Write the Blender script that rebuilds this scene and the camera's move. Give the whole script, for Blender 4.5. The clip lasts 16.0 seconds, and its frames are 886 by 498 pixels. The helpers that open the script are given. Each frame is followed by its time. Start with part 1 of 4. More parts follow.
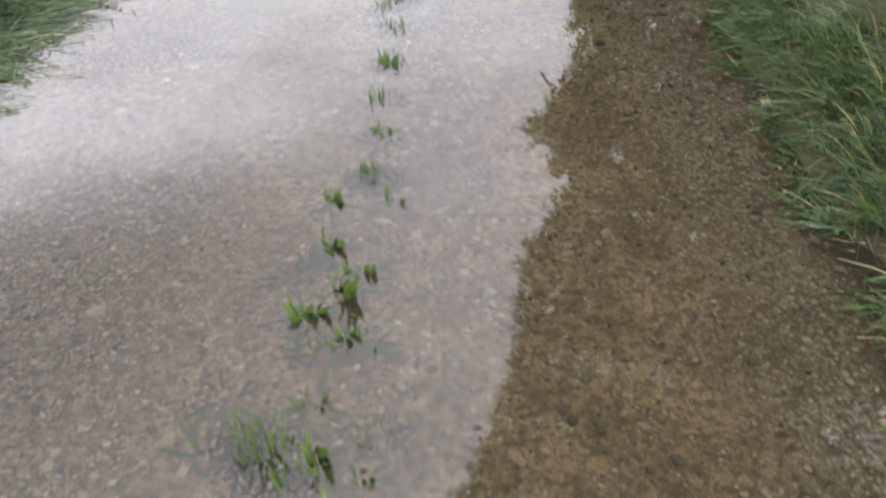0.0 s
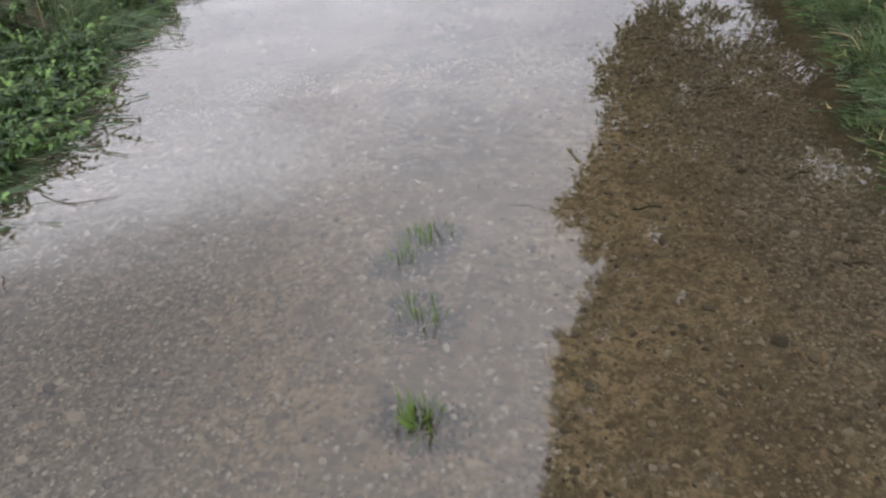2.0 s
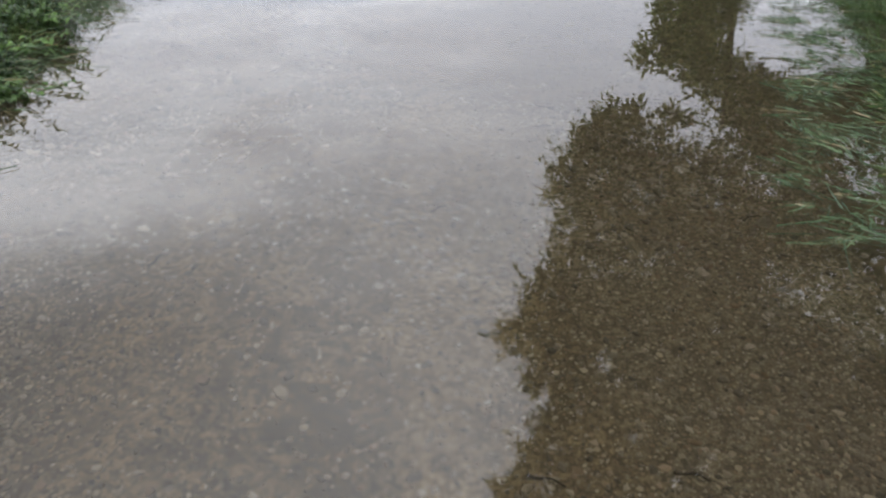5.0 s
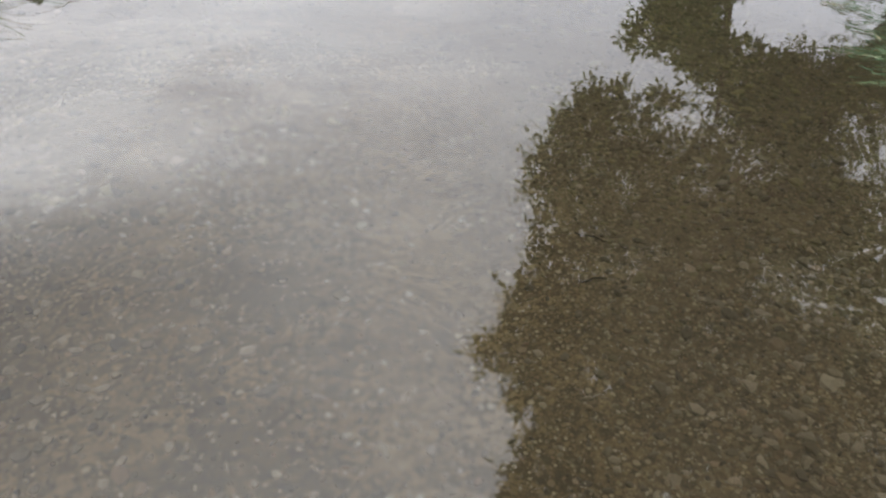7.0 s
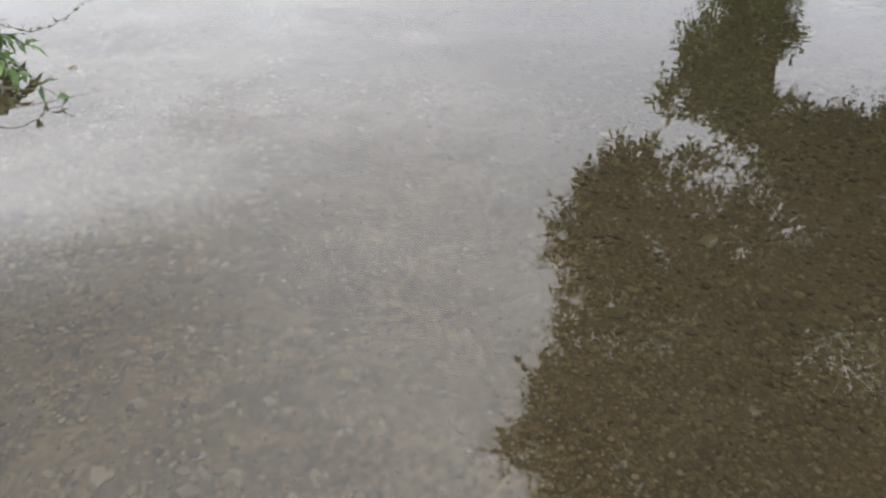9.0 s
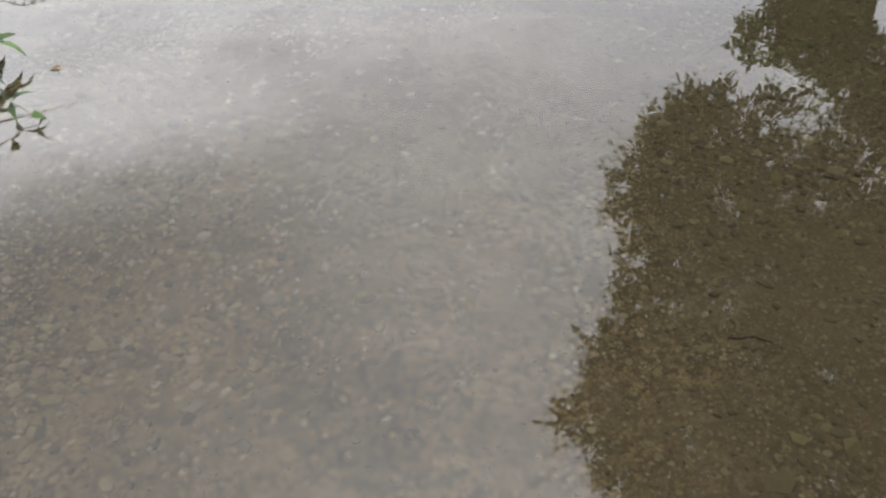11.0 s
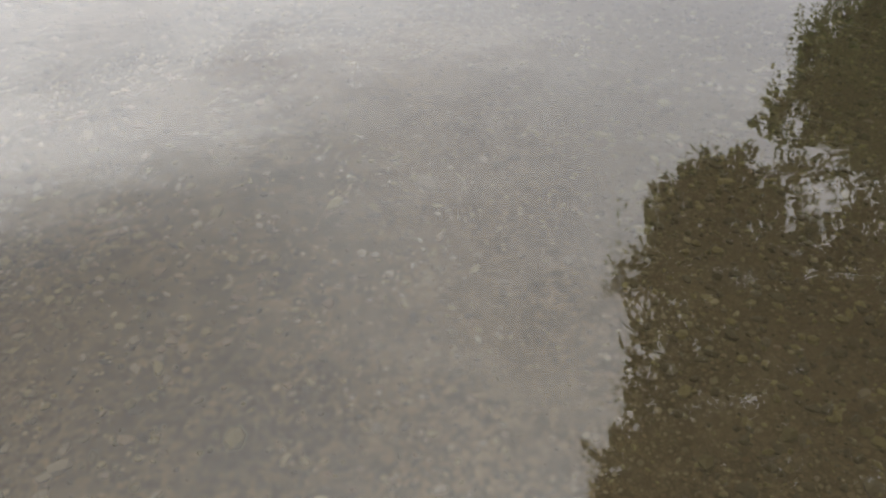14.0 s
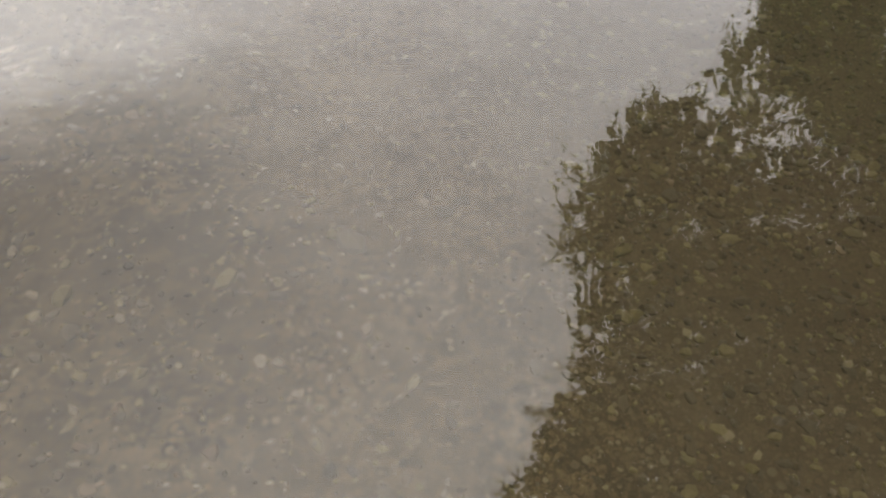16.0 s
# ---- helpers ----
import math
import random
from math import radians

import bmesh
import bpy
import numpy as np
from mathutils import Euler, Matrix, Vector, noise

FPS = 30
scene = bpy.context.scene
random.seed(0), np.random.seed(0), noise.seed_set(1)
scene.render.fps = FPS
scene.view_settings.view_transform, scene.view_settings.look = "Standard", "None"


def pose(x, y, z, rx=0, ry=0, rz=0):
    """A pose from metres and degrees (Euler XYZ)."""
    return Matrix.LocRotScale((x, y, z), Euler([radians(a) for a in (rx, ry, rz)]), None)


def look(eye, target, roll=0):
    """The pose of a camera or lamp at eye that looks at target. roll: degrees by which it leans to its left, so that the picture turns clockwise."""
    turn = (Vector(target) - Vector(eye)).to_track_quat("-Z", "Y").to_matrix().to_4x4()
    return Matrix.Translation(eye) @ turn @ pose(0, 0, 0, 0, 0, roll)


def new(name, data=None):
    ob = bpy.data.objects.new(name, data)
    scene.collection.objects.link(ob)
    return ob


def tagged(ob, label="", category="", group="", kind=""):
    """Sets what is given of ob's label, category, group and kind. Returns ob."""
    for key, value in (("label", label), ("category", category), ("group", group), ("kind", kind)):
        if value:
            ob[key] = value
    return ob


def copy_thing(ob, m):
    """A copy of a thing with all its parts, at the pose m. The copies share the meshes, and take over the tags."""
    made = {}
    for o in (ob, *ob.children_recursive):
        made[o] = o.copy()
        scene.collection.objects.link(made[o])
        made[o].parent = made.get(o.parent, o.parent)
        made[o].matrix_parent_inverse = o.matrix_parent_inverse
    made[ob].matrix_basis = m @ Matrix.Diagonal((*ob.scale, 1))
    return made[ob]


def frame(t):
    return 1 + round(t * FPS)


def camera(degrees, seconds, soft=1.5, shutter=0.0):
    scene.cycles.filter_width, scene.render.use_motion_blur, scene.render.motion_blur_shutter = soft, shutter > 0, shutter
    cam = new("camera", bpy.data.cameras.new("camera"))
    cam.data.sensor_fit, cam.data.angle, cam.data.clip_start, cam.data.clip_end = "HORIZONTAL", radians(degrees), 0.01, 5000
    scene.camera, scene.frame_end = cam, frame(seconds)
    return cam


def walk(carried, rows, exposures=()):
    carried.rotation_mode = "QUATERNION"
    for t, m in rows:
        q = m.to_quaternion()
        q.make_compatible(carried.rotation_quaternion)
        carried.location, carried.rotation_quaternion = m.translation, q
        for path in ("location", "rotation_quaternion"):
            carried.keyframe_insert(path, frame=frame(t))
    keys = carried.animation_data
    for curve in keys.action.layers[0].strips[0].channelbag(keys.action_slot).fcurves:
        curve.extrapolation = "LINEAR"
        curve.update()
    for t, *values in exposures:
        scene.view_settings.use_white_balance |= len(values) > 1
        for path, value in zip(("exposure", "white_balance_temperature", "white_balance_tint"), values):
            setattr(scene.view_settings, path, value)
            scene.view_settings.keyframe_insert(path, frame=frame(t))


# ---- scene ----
# ---------------- camera ----------------
cam = camera(61.0, 16.0, soft=2.3, shutter=0.15)

# seconds, x, y, z, heading to the left, tilt, lean
PATH = [
    (0, 0.005, 0.002, 1.551, 0.87, -38.81, -1.70),
    (0.5, -0.054, 0.520, 1.558, 2.67, -32.45, -0.95),
    (1, -0.099, 1.036, 1.568, -1.48, -32.71, -2.46),
    (1.5, -0.082, 1.554, 1.559, -0.57, -34.10, -3.65),
    (2, -0.121, 2.011, 1.519, 2.21, -35.67, -4.35),
    (2.5, -0.122, 2.531, 1.547, -2.01, -37.78, -0.92),
    (3, -0.032, 3.067, 1.540, -0.80, -35.35, -1.68),
    (3.5, 0.007, 3.489, 1.573, 5.40, -32.13, -1.70),
    (4, 0.000, 3.993, 1.543, 2.17, -30.85, 0.61),
    (4.5, 0.061, 4.307, 1.526, -0.49, -34.25, 1.25),
    (5, 0.160, 4.747, 1.570, -3.35, -32.76, 1.58),
    (7.5, 0.112, 6.885, 1.554, -6.88, -36.88, 2.44),
    (8, 0.075, 7.243, 1.570, -7.11, -37.01, 2.43),
    (8.5, 0.132, 7.611, 1.517, -9.44, -35.59, 2.01),
    (9, 0.084, 7.978, 1.578, -6.11, -34.17, 1.40),
    (9.5, 0.021, 8.339, 1.532, -3.23, -36.19, 0.75),
    (12, 0.197, 9.541, 1.551, -2.68, -40.07, -3.08),
    (12.5, 0.283, 10.016, 1.536, -3.45, -39.81, -4.19),
    (13, 0.370, 10.360, 1.549, -2.38, -38.86, -3.58),
    (13.5, 0.359, 10.570, 1.541, 1.39, -38.24, -3.86),
    (14, 0.333, 10.875, 1.557, -2.00, -38.89, -2.24),
    (14.5, 0.378, 11.068, 1.564, -6.62, -40.17, -0.14),
    (15, 0.499, 11.344, 1.584, -7.08, -40.82, 0.91),
    (15.5, 0.475, 11.567, 1.567, -5.09, -43.64, 0.96),
    (16, 0.419, 11.681, 1.493, -7.97, -44.89, 1.11),
]


def view(x, y, z, heading, tilt, lean):
    h, t = radians(heading), radians(tilt)
    way = Vector((-math.sin(h) * math.cos(t), math.cos(h) * math.cos(t), math.sin(t)))
    return look((x, y, z), Vector((x, y, z)) + 2 * way, lean)


walk(cam, [(r[0], view(*r[1:])) for r in PATH], [(0, 0.12, 6200, 16), (1, -0.16, 6140, 16), (2, -0.17, 6140, 16), (3, -0.15, 6140, 16), (3.5, -0.19, 6140, 15), (4, -0.31, 6140, 15), (5, -0.22, 6140, 12), (8, 0.02, 6340, 11), (9, -0.06, 6290, 11), (12.5, 0.06, 6490, 11), (13.5, -0.06, 6540, 11), (14.5, -0.10, 6540, 10), (15, -0.02, 6640, 11), (16, 0.10, 6790, 12)])

# ---------------- sky and sun ----------------
SUN_EL, SUN_AZ = radians(48), radians(200)


def node_tools(tree):
    nodes, links = tree.nodes, tree.links

    def put(socket, value):
        if value is None:
            return
        if isinstance(value, bpy.types.NodeSocket):
            links.new(value, socket)
        else:
            socket.default_value = value

    def math_(op, a, b=None, clamp=False):
        n = nodes.new("ShaderNodeMath")
        n.operation, n.use_clamp = op, clamp
        put(n.inputs[0], a)
        put(n.inputs[1], b)
        return n.outputs[0]

    def mix(fac, a, b, blend="MIX"):
        n = nodes.new("ShaderNodeMix")
        n.data_type, n.blend_type = "RGBA", blend
        put(n.inputs["Factor"], fac)
        put(n.inputs[6], a)
        put(n.inputs[7], b)
        return n.outputs[2]

    def ramp(fac, lo, hi, a=0.0, b=1.0, smooth=True):
        n = nodes.new("ShaderNodeMapRange")
        n.interpolation_type = "SMOOTHSTEP" if smooth else "LINEAR"
        put(n.inputs["Value"], fac)
        for key, v in (("From Min", lo), ("From Max", hi), ("To Min", a), ("To Max", b)):
            put(n.inputs[key], v)
        return n.outputs["Result"]

    def noise_(vec, scale, detail=3.0, rough=0.55, warp=0.0):
        n = nodes.new("ShaderNodeTexNoise")
        put(n.inputs["Vector"], vec)
        n.inputs["Scale"].default_value = scale
        n.inputs["Detail"].default_value = detail
        n.inputs["Roughness"].default_value = rough
        n.inputs["Distortion"].default_value = warp
        return n.outputs["Fac"]

    def vec(x, y, z):
        n = nodes.new("ShaderNodeCombineXYZ")
        for s, v in zip(n.inputs, (x, y, z)):
            put(s, v)
        return n.outputs[0]

    def split(v):
        n = nodes.new("ShaderNodeSeparateXYZ")
        put(n.inputs[0], v)
        return n.outputs

    return nodes, links, put, math_, mix, ramp, noise_, vec, split


def build_sky():
    world = bpy.data.worlds.new("sky")
    world.use_nodes = True
    scene.world = world
    tree = world.node_tree
    tree.nodes.clear()
    nodes, links, put, math_, mix, ramp, noise_, vec, split = node_tools(tree)
    out = nodes.new("ShaderNodeOutputWorld")
    back = nodes.new("ShaderNodeBackground")
    links.new(back.outputs[0], out.inputs[0])
    sky = nodes.new("ShaderNodeTexSky")
    sky.sky_type, sky.sun_disc = "NISHITA", False
    sky.sun_elevation, sky.sun_rotation = SUN_EL, SUN_AZ
    sky.air_density, sky.dust_density, sky.ozone_density = 1.0, 2.0, 1.0
    x, y, z = split(nodes.new("ShaderNodeTexCoord").outputs["Generated"])
    up = math_("MAXIMUM", z, 0.03)
    u, v = math_("DIVIDE", x, up), math_("DIVIDE", y, up)
    deck = vec(u, v, 0.0)
    billow = noise_(deck, 0.9, 5.0, 0.55, 0.4)
    wisp = noise_(vec(math_("MULTIPLY", u, 0.6), v, 3.0), 2.2, 5.0, 0.6, 0.3)
    # thin high cloud grows brighter towards the zenith, where the sun stands behind it
    base = mix(ramp(z, 0.18, 0.9), (31.0, 31.5, 32.8, 1), (HIGH, HIGH * 0.985, HIGH * 0.975, 1))
    base = mix(math_("MULTIPLY", ramp(billow, 0.38, 0.62), 0.42), base, (20.0, 19.6, 20.6, 1))
    base = mix(math_("MULTIPLY", ramp(wisp, 0.42, 0.68), 0.28), base, (50.0, 49.0, 48.0, 1))
    shred = noise_(vec(u, v, 6.0), 3.2, 6.0, 0.62, 0.8)
    base = mix(math_("MULTIPLY", ramp(shred, 0.5, 0.66), 0.22), base, (19.0, 18.6, 19.6, 1))
    base = mix(math_("MULTIPLY", math_("MULTIPLY", ramp(u, -0.3, 0.9), ramp(z, 0.3, 0.7, 1.0, 0.0)), 0.74), base, (18.0, 18.2, 19.4, 1))
    # a gap between two banks of cloud, with a bright rim along its far edge
    torn = noise_(vec(math_("MULTIPLY", u, 0.7), v, 9.0), 4.5, 6.0, 0.65, 0.6)
    edge = math_("ADD", math_("ADD", 1.76, math_("MULTIPLY", u, 0.2)), math_("ADD", math_("MULTIPLY", math_("SUBTRACT", wisp, 0.5), 0.8), math_("MULTIPLY", math_("SUBTRACT", torn, 0.5), 0.45)))
    into = math_("SUBTRACT", edge, v)
    gap = math_("MULTIPLY", ramp(into, -0.45, 0.55), ramp(u, -0.75, 0.15, 1.0, 0.0))
    gap = math_("MULTIPLY", gap, ramp(v, 0.35, 1.15, 0.5, 1.0))
    rim = math_("MULTIPLY", ramp(into, -0.75, -0.05), ramp(into, -0.20, 0.20, 1.0, 0.0))
    rim = math_("MULTIPLY", rim, ramp(u, -0.8, 0.0, 0.55, 0.0))
    gap_colour = mix(0.3, sky.outputs[0], (21.0, 21.0, 21.5, 1))
    colour = mix(math_("MULTIPLY", gap, 0.80), base, gap_colour)
    colour = mix(rim, colour, (54.0, 54.0, 54.5, 1))
    # clear blue between the far clouds, then white cloud low down
    far = math_("MULTIPLY", ramp(v, 3.8, 4.5), ramp(math_("ADD", u, math_("MULTIPLY", wisp, 1.0)), 0.3, 1.2))
    colour = mix(far, colour, (40.0, 40.5, 41.5, 1))
    hole = math_("MULTIPLY", ramp(v, 3.6, 4.2), ramp(math_("ADD", math_("ABSOLUTE", math_("ADD", u, 0.75)), math_("MULTIPLY", wisp, 0.9)), 0.9, 1.5, 1.0, 0.0))
    hole = math_("MULTIPLY", hole, ramp(v, 6.0, 8.0, 1.0, 0.0))
    colour = mix(math_("MULTIPLY", hole, 0.9), colour, mix(0.25, (13.0, 19.0, 28.0, 1), sky.outputs[0]))
    haze = ramp(z, 0.0, 0.12, 1.0, 0.0)
    colour = mix(haze, colour, (36.0, 37.0, 38.0, 1))
    links.new(colour, back.inputs["Color"])
    back.inputs["Strength"].default_value = 0.083


HIGH = 35.0
build_sky()
sun = new("sun", bpy.data.lights.new("sun", "SUN"))
sun.data.energy, sun.data.angle, sun.data.color = 2.3, radians(10), (1.0, 0.95, 0.88)
sun.matrix_world = look((0, 0, 40), Vector((0, 0, 40)) - Vector((math.sin(SUN_AZ) * math.cos(SUN_EL), math.cos(SUN_AZ) * math.cos(SUN_EL), math.sin(SUN_EL))))


# ---------------- materials ----------------
def material(name):
    m = bpy.data.materials.new(name)
    m.use_nodes = True
    m.node_tree.nodes.clear()
    tools = node_tools(m.node_tree)
    out = tools[0].new("ShaderNodeOutputMaterial")
    return m, tools, out


def principled(tools, out, colour, rough=0.6, normal=None, spec=0.5):
    nodes, links, put = tools[:3]
    b = nodes.new("ShaderNodeBsdfPrincipled")
    put(b.inputs["Base Color"], colour)
    put(b.inputs["Roughness"], rough)
    put(b.inputs["Specular IOR Level"], spec)
    put(b.inputs["Normal"], normal)
    links.new(b.outputs[0], out.inputs[0])
    return b


def bump_node(tools, height, strength, distance):
    nodes, links, put = tools[:3]
    n = nodes.new("ShaderNodeBump")
    n.inputs["Strength"].default_value, n.inputs["Distance"].default_value = strength, distance
    put(n.inputs["Height"], height)
    return n.outputs[0]


def place(tools):
    return tools[0].new("ShaderNodeTexCoord").outputs["Object"]


def ground_material():
    m, tools, out = material("wet_lane_and_banks")
    nodes, links, put, math_, mix, ramp, noise_, vec, split = tools
    p = place(tools)
    x, y, z = split(p)

    def field(name):
        n = nodes.new("ShaderNodeAttribute")
        n.attribute_name = name
        return n.outputs["Fac"]

    def cells(scale):
        n = nodes.new("ShaderNodeTexVoronoi")
        bend = nodes.new("ShaderNodeTexNoise")
        put(bend.inputs["Vector"], p)
        bend.inputs["Scale"].default_value = scale * 0.8
        add = nodes.new("ShaderNodeMixRGB")
        add.blend_type = "ADD"
        add.inputs[0].default_value = 0.5 / scale
        put(add.inputs[1], p)
        put(add.inputs[2], bend.outputs["Color"])
        put(n.inputs["Vector"], add.outputs[0])
        n.inputs["Scale"].default_value = scale
        r, g, b = split(n.outputs["Color"])
        return n.outputs["Distance"], r, g

    silt = noise_(p, 2.3, 4.0, 0.6, 0.5)
    broad = noise_(p, 0.8, 3.0, 0.55)
    clot = noise_(p, 7.0, 5.0, 0.65, 0.3)
    grit = noise_(p, 75.0, 5.0, 0.7)
    # silt and fine sand, paler where it has settled in the wheel tracks
    mud = mix(ramp(silt, 0.3, 0.7), (0.385, 0.306, 0.200, 1), (0.700, 0.560, 0.370, 1))
    mud = mix(ramp(noise_(p, 12.0, 4.0, 0.7, 0.8), 0.46, 0.64, 0.0, 0.55), mud, (0.150, 0.124, 0.084, 1))
    mud = mix(ramp(noise_(p, 31.0, 4.0, 0.7, 0.6), 0.44, 0.60, 0.0, 0.70), mud, (0.105, 0.086, 0.058, 1))
    mud = mix(ramp(grit, 0.38, 0.68, 0.0, 0.50), mud, (0.085, 0.070, 0.048, 1))
    mud = mix(ramp(noise_(p, 150.0, 2.0, 0.5), 0.60, 0.74, 0.0, 0.40), mud, (0.70, 0.62, 0.49, 1))
    verge = math_("MULTIPLY", ramp(math_("ADD", math_("ABSOLUTE", math_("ADD", x, 0.05)), math_("MULTIPLY", math_("SUBTRACT", broad, 0.5), 0.6)), 0.75, 1.05), ramp(y, 5.0, 8.5, 1.0, 0.4))
    mud = mix(math_("MULTIPLY", verge, 0.75), mud, mix(ramp(noise_(p, 44.0, 5.0, 0.75, 0.4), 0.38, 0.62), (0.62, 0.58, 0.51, 1), (0.10, 0.092, 0.078, 1)))
    # stones half sunk in it: only some of the cells hold one
    stony = ramp(math_("ADD", math_("ABSOLUTE", math_("ADD", x, 0.15)), math_("MULTIPLY", math_("SUBTRACT", broad, 0.5), 1.2)), 0.40, 1.0, 0.30, 1.0)
    stony = math_("ADD", stony, math_("MULTIPLY", math_("SUBTRACT", clot, 0.5), 0.9), True)
    silted = math_("MULTIPLY", math_("MULTIPLY", math_("MULTIPLY", ramp(x, 0.0, 0.35), ramp(x, 0.75, 1.1, 1.0, 0.15)), ramp(y, 4.5, 7.5, 1.0, 0.35)), ramp(silt, 0.30, 0.58, 0.45, 1.0))
    stony = math_("SUBTRACT", stony, math_("MULTIPLY", silted, 0.6), True)
    c = mud
    for scale, cover, strong in ((115.0, 0.70, 0.45), (58.0, 0.55, 0.75), (34.0, 0.22, 0.75)):
        d, r, g = cells(scale)
        there = math_("LESS_THAN", r, math_("MULTIPLY", stony, cover))
        body = math_("MULTIPLY", there, ramp(d, 0.34, 0.44, 1.0, 0.0))
        # dark ring painted around each stone, as the small shadow beside it
        rim = math_("MULTIPLY", there, math_("MULTIPLY", ramp(d, 0.36, 0.48), 0.8 * strong))
        tone = mix(g, (0.095, 0.084, 0.066, 1), (0.840, 0.765, 0.630, 1))
        tone = mix(ramp(math_("FRACT", math_("MULTIPLY", g, 9.3)), 0.78, 0.9, 0.0, 0.55), tone, (0.44, 0.28, 0.17, 1))
        c = mix(rim, c, (0.105, 0.089, 0.062, 1))
        c = mix(math_("MULTIPLY", body, strong), c, tone)
    # olive silt lies on the lower, wetter end of the lane
    lower = ramp(math_("ADD", y, math_("MULTIPLY", silt, 2.0)), 3.5, 10.0, 0.0, 0.9)
    c = mix(lower, c, mix(0.75, c, (0.70, 0.66, 0.48, 1), "MULTIPLY"))
    # the bed is multiplied darker again from about y 11.5 on
    c = mix(ramp(math_("ADD", y, math_("MULTIPLY", clot, 1.5)), 11.5, 14.5, 0.0, 0.8), c, mix(1.0, c, (0.66, 0.64, 0.52, 1), "MULTIPLY"))
    pale = math_("MULTIPLY", ramp(noise_(p, 1.6, 4.0, 0.6, 0.8), 0.43, 0.57), ramp(y, 6.5, 10.5, 0.12, 1.0))
    pale = math_("MULTIPLY", pale, ramp(clot, 0.35, 0.6, 1.0, 0.55))
    c = mix(math_("MULTIPLY", pale, 0.5), c, mix(silt, (0.215, 0.175, 0.110, 1), (0.400, 0.325, 0.210, 1)))
    # bed on the right painted dull and dark, for the shade beneath the trees
    deep = math_("MULTIPLY", ramp(math_("ADD", x, math_("MULTIPLY", math_("SUBTRACT", clot, 0.5), 0.8)), 0.6, 1.2), ramp(y, 7.5, 11.0, 0.0, 0.5))
    c = mix(deep, c, mix(clot, (0.150, 0.125, 0.075, 1), (0.260, 0.215, 0.130, 1)))
    # slimy growth along the middle of the lane, in patches
    strip = ramp(math_("ABSOLUTE", math_("ADD", x, math_("ADD", 0.18, math_("MULTIPLY", math_("SUBTRACT", clot, 0.5), 0.3)))), 0.12, 0.46, 1.0, 0.0)
    patch = math_("MULTIPLY", ramp(noise_(p, 5.5, 5.0, 0.75, 0.5), 0.43, 0.57), math_("MULTIPLY", ramp(y, 4.3, 5.2, 0.45, 1.0), ramp(y, 5.4, 7.0, 1.0, 0.5)))
    c = mix(math_("MULTIPLY", math_("MULTIPLY", strip, patch), 0.85), c, (0.048, 0.050, 0.032, 1))
    # drowned straw and leaf litter along the shore, darkened for the bank's shade and reflection
    ragged = math_("MULTIPLY", math_("SUBTRACT", noise_(p, 5.0, 5.0, 0.65), 0.5), 0.55)
    straw = noise_(vec(math_("MULTIPLY", x, 3.0), y, z), 24.0, 5.0, 0.7, 1.2)
    litter_shade = mix(ramp(noise_(p, 9.0, 4.0), 0.35, 0.65), (0.060, 0.046, 0.025, 1), (0.150, 0.115, 0.064, 1))
    litter_shade = mix(ramp(straw, 0.52, 0.66, 0.0, 0.7), litter_shade, (0.200, 0.160, 0.085, 1))
    c = mix(math_("MULTIPLY", ramp(math_("ADD", field("litter_shade"), ragged), -0.05, 0.12), 0.92), c, litter_shade)
    # damp soil with moss and roots, coloured dark for the shade at the bank's foot
    a, b = noise_(p, 1.7, 5.0, 0.6), noise_(p, 38.0, 4.0, 0.6)
    shaded_soil = mix(ramp(a, 0.35, 0.65), (0.040, 0.030, 0.015, 1), (0.034, 0.042, 0.014, 1))
    shaded_soil = mix(ramp(b, 0.4, 0.7), shaded_soil, (0.022, 0.022, 0.011, 1))
    c = mix(ramp(math_("ADD", field("shore"), math_("MULTIPLY", ragged, 0.5)), -0.14, -0.02), c, shaded_soil)
    principled(tools, out, c, 0.8, bump_node(tools, grit, 0.35, 0.006), 0.2)
    return m


def stone_material():
    m, tools, out = material("pebble_stone")
    nodes, links, put, math_, mix, ramp, noise_, vec, split = tools
    geo = nodes.new("ShaderNodeNewGeometry").outputs["Random Per Island"]
    info = nodes.new("ShaderNodeObjectInfo").outputs["Random"]
    r = math_("FRACT", math_("ADD", geo, info))
    p = place(tools)
    y = split(nodes.new("ShaderNodeNewGeometry").outputs["Position"])[1]
    c = mix(ramp(r, 0.0, 0.45, smooth=False), (0.075, 0.067, 0.055, 1), (0.285, 0.250, 0.198, 1))
    c = mix(ramp(r, 0.45, 0.93, smooth=False), c, (0.740, 0.665, 0.545, 1))
    c = mix(ramp(r, 0.955, 0.985), c, (0.740, 0.690, 0.580, 1))
    c = mix(ramp(math_("FRACT", math_("MULTIPLY", r, 7.31)), 0.72, 0.9, 0.0, 0.6), c, (0.470, 0.310, 0.185, 1))
    # a film of olive silt in deeper water; stronger on the right, painting tree shade
    x = split(nodes.new("ShaderNodeNewGeometry").outputs["Position"])[0]
    film = math_("MULTIPLY", math_("ADD", ramp(y, 4.5, 10.0, 0.0, 0.3), math_("MULTIPLY", ramp(y, 7.5, 10.0, 0.0, 0.55), ramp(x, 0.3, 0.9))), ramp(r, 0.90, 0.95, 1.0, 0.35))
    c = mix(film, c, (0.160, 0.142, 0.078, 1))
    c = mix(math_("MULTIPLY", ramp(y, 7.0, 10.0), ramp(math_("FRACT", math_("MULTIPLY", r, 3.77)), 0.5, 0.75, 0.0, 0.75)), c, (0.480, 0.430, 0.205, 1))
    grain = noise_(p, 220.0, 3.0, 0.6)
    c = mix(ramp(grain, 0.3, 0.7, 0.0, 0.3), c, (0.186, 0.169, 0.132, 1))
    principled(tools, out, c, 0.6, None, 0.3)
    return m


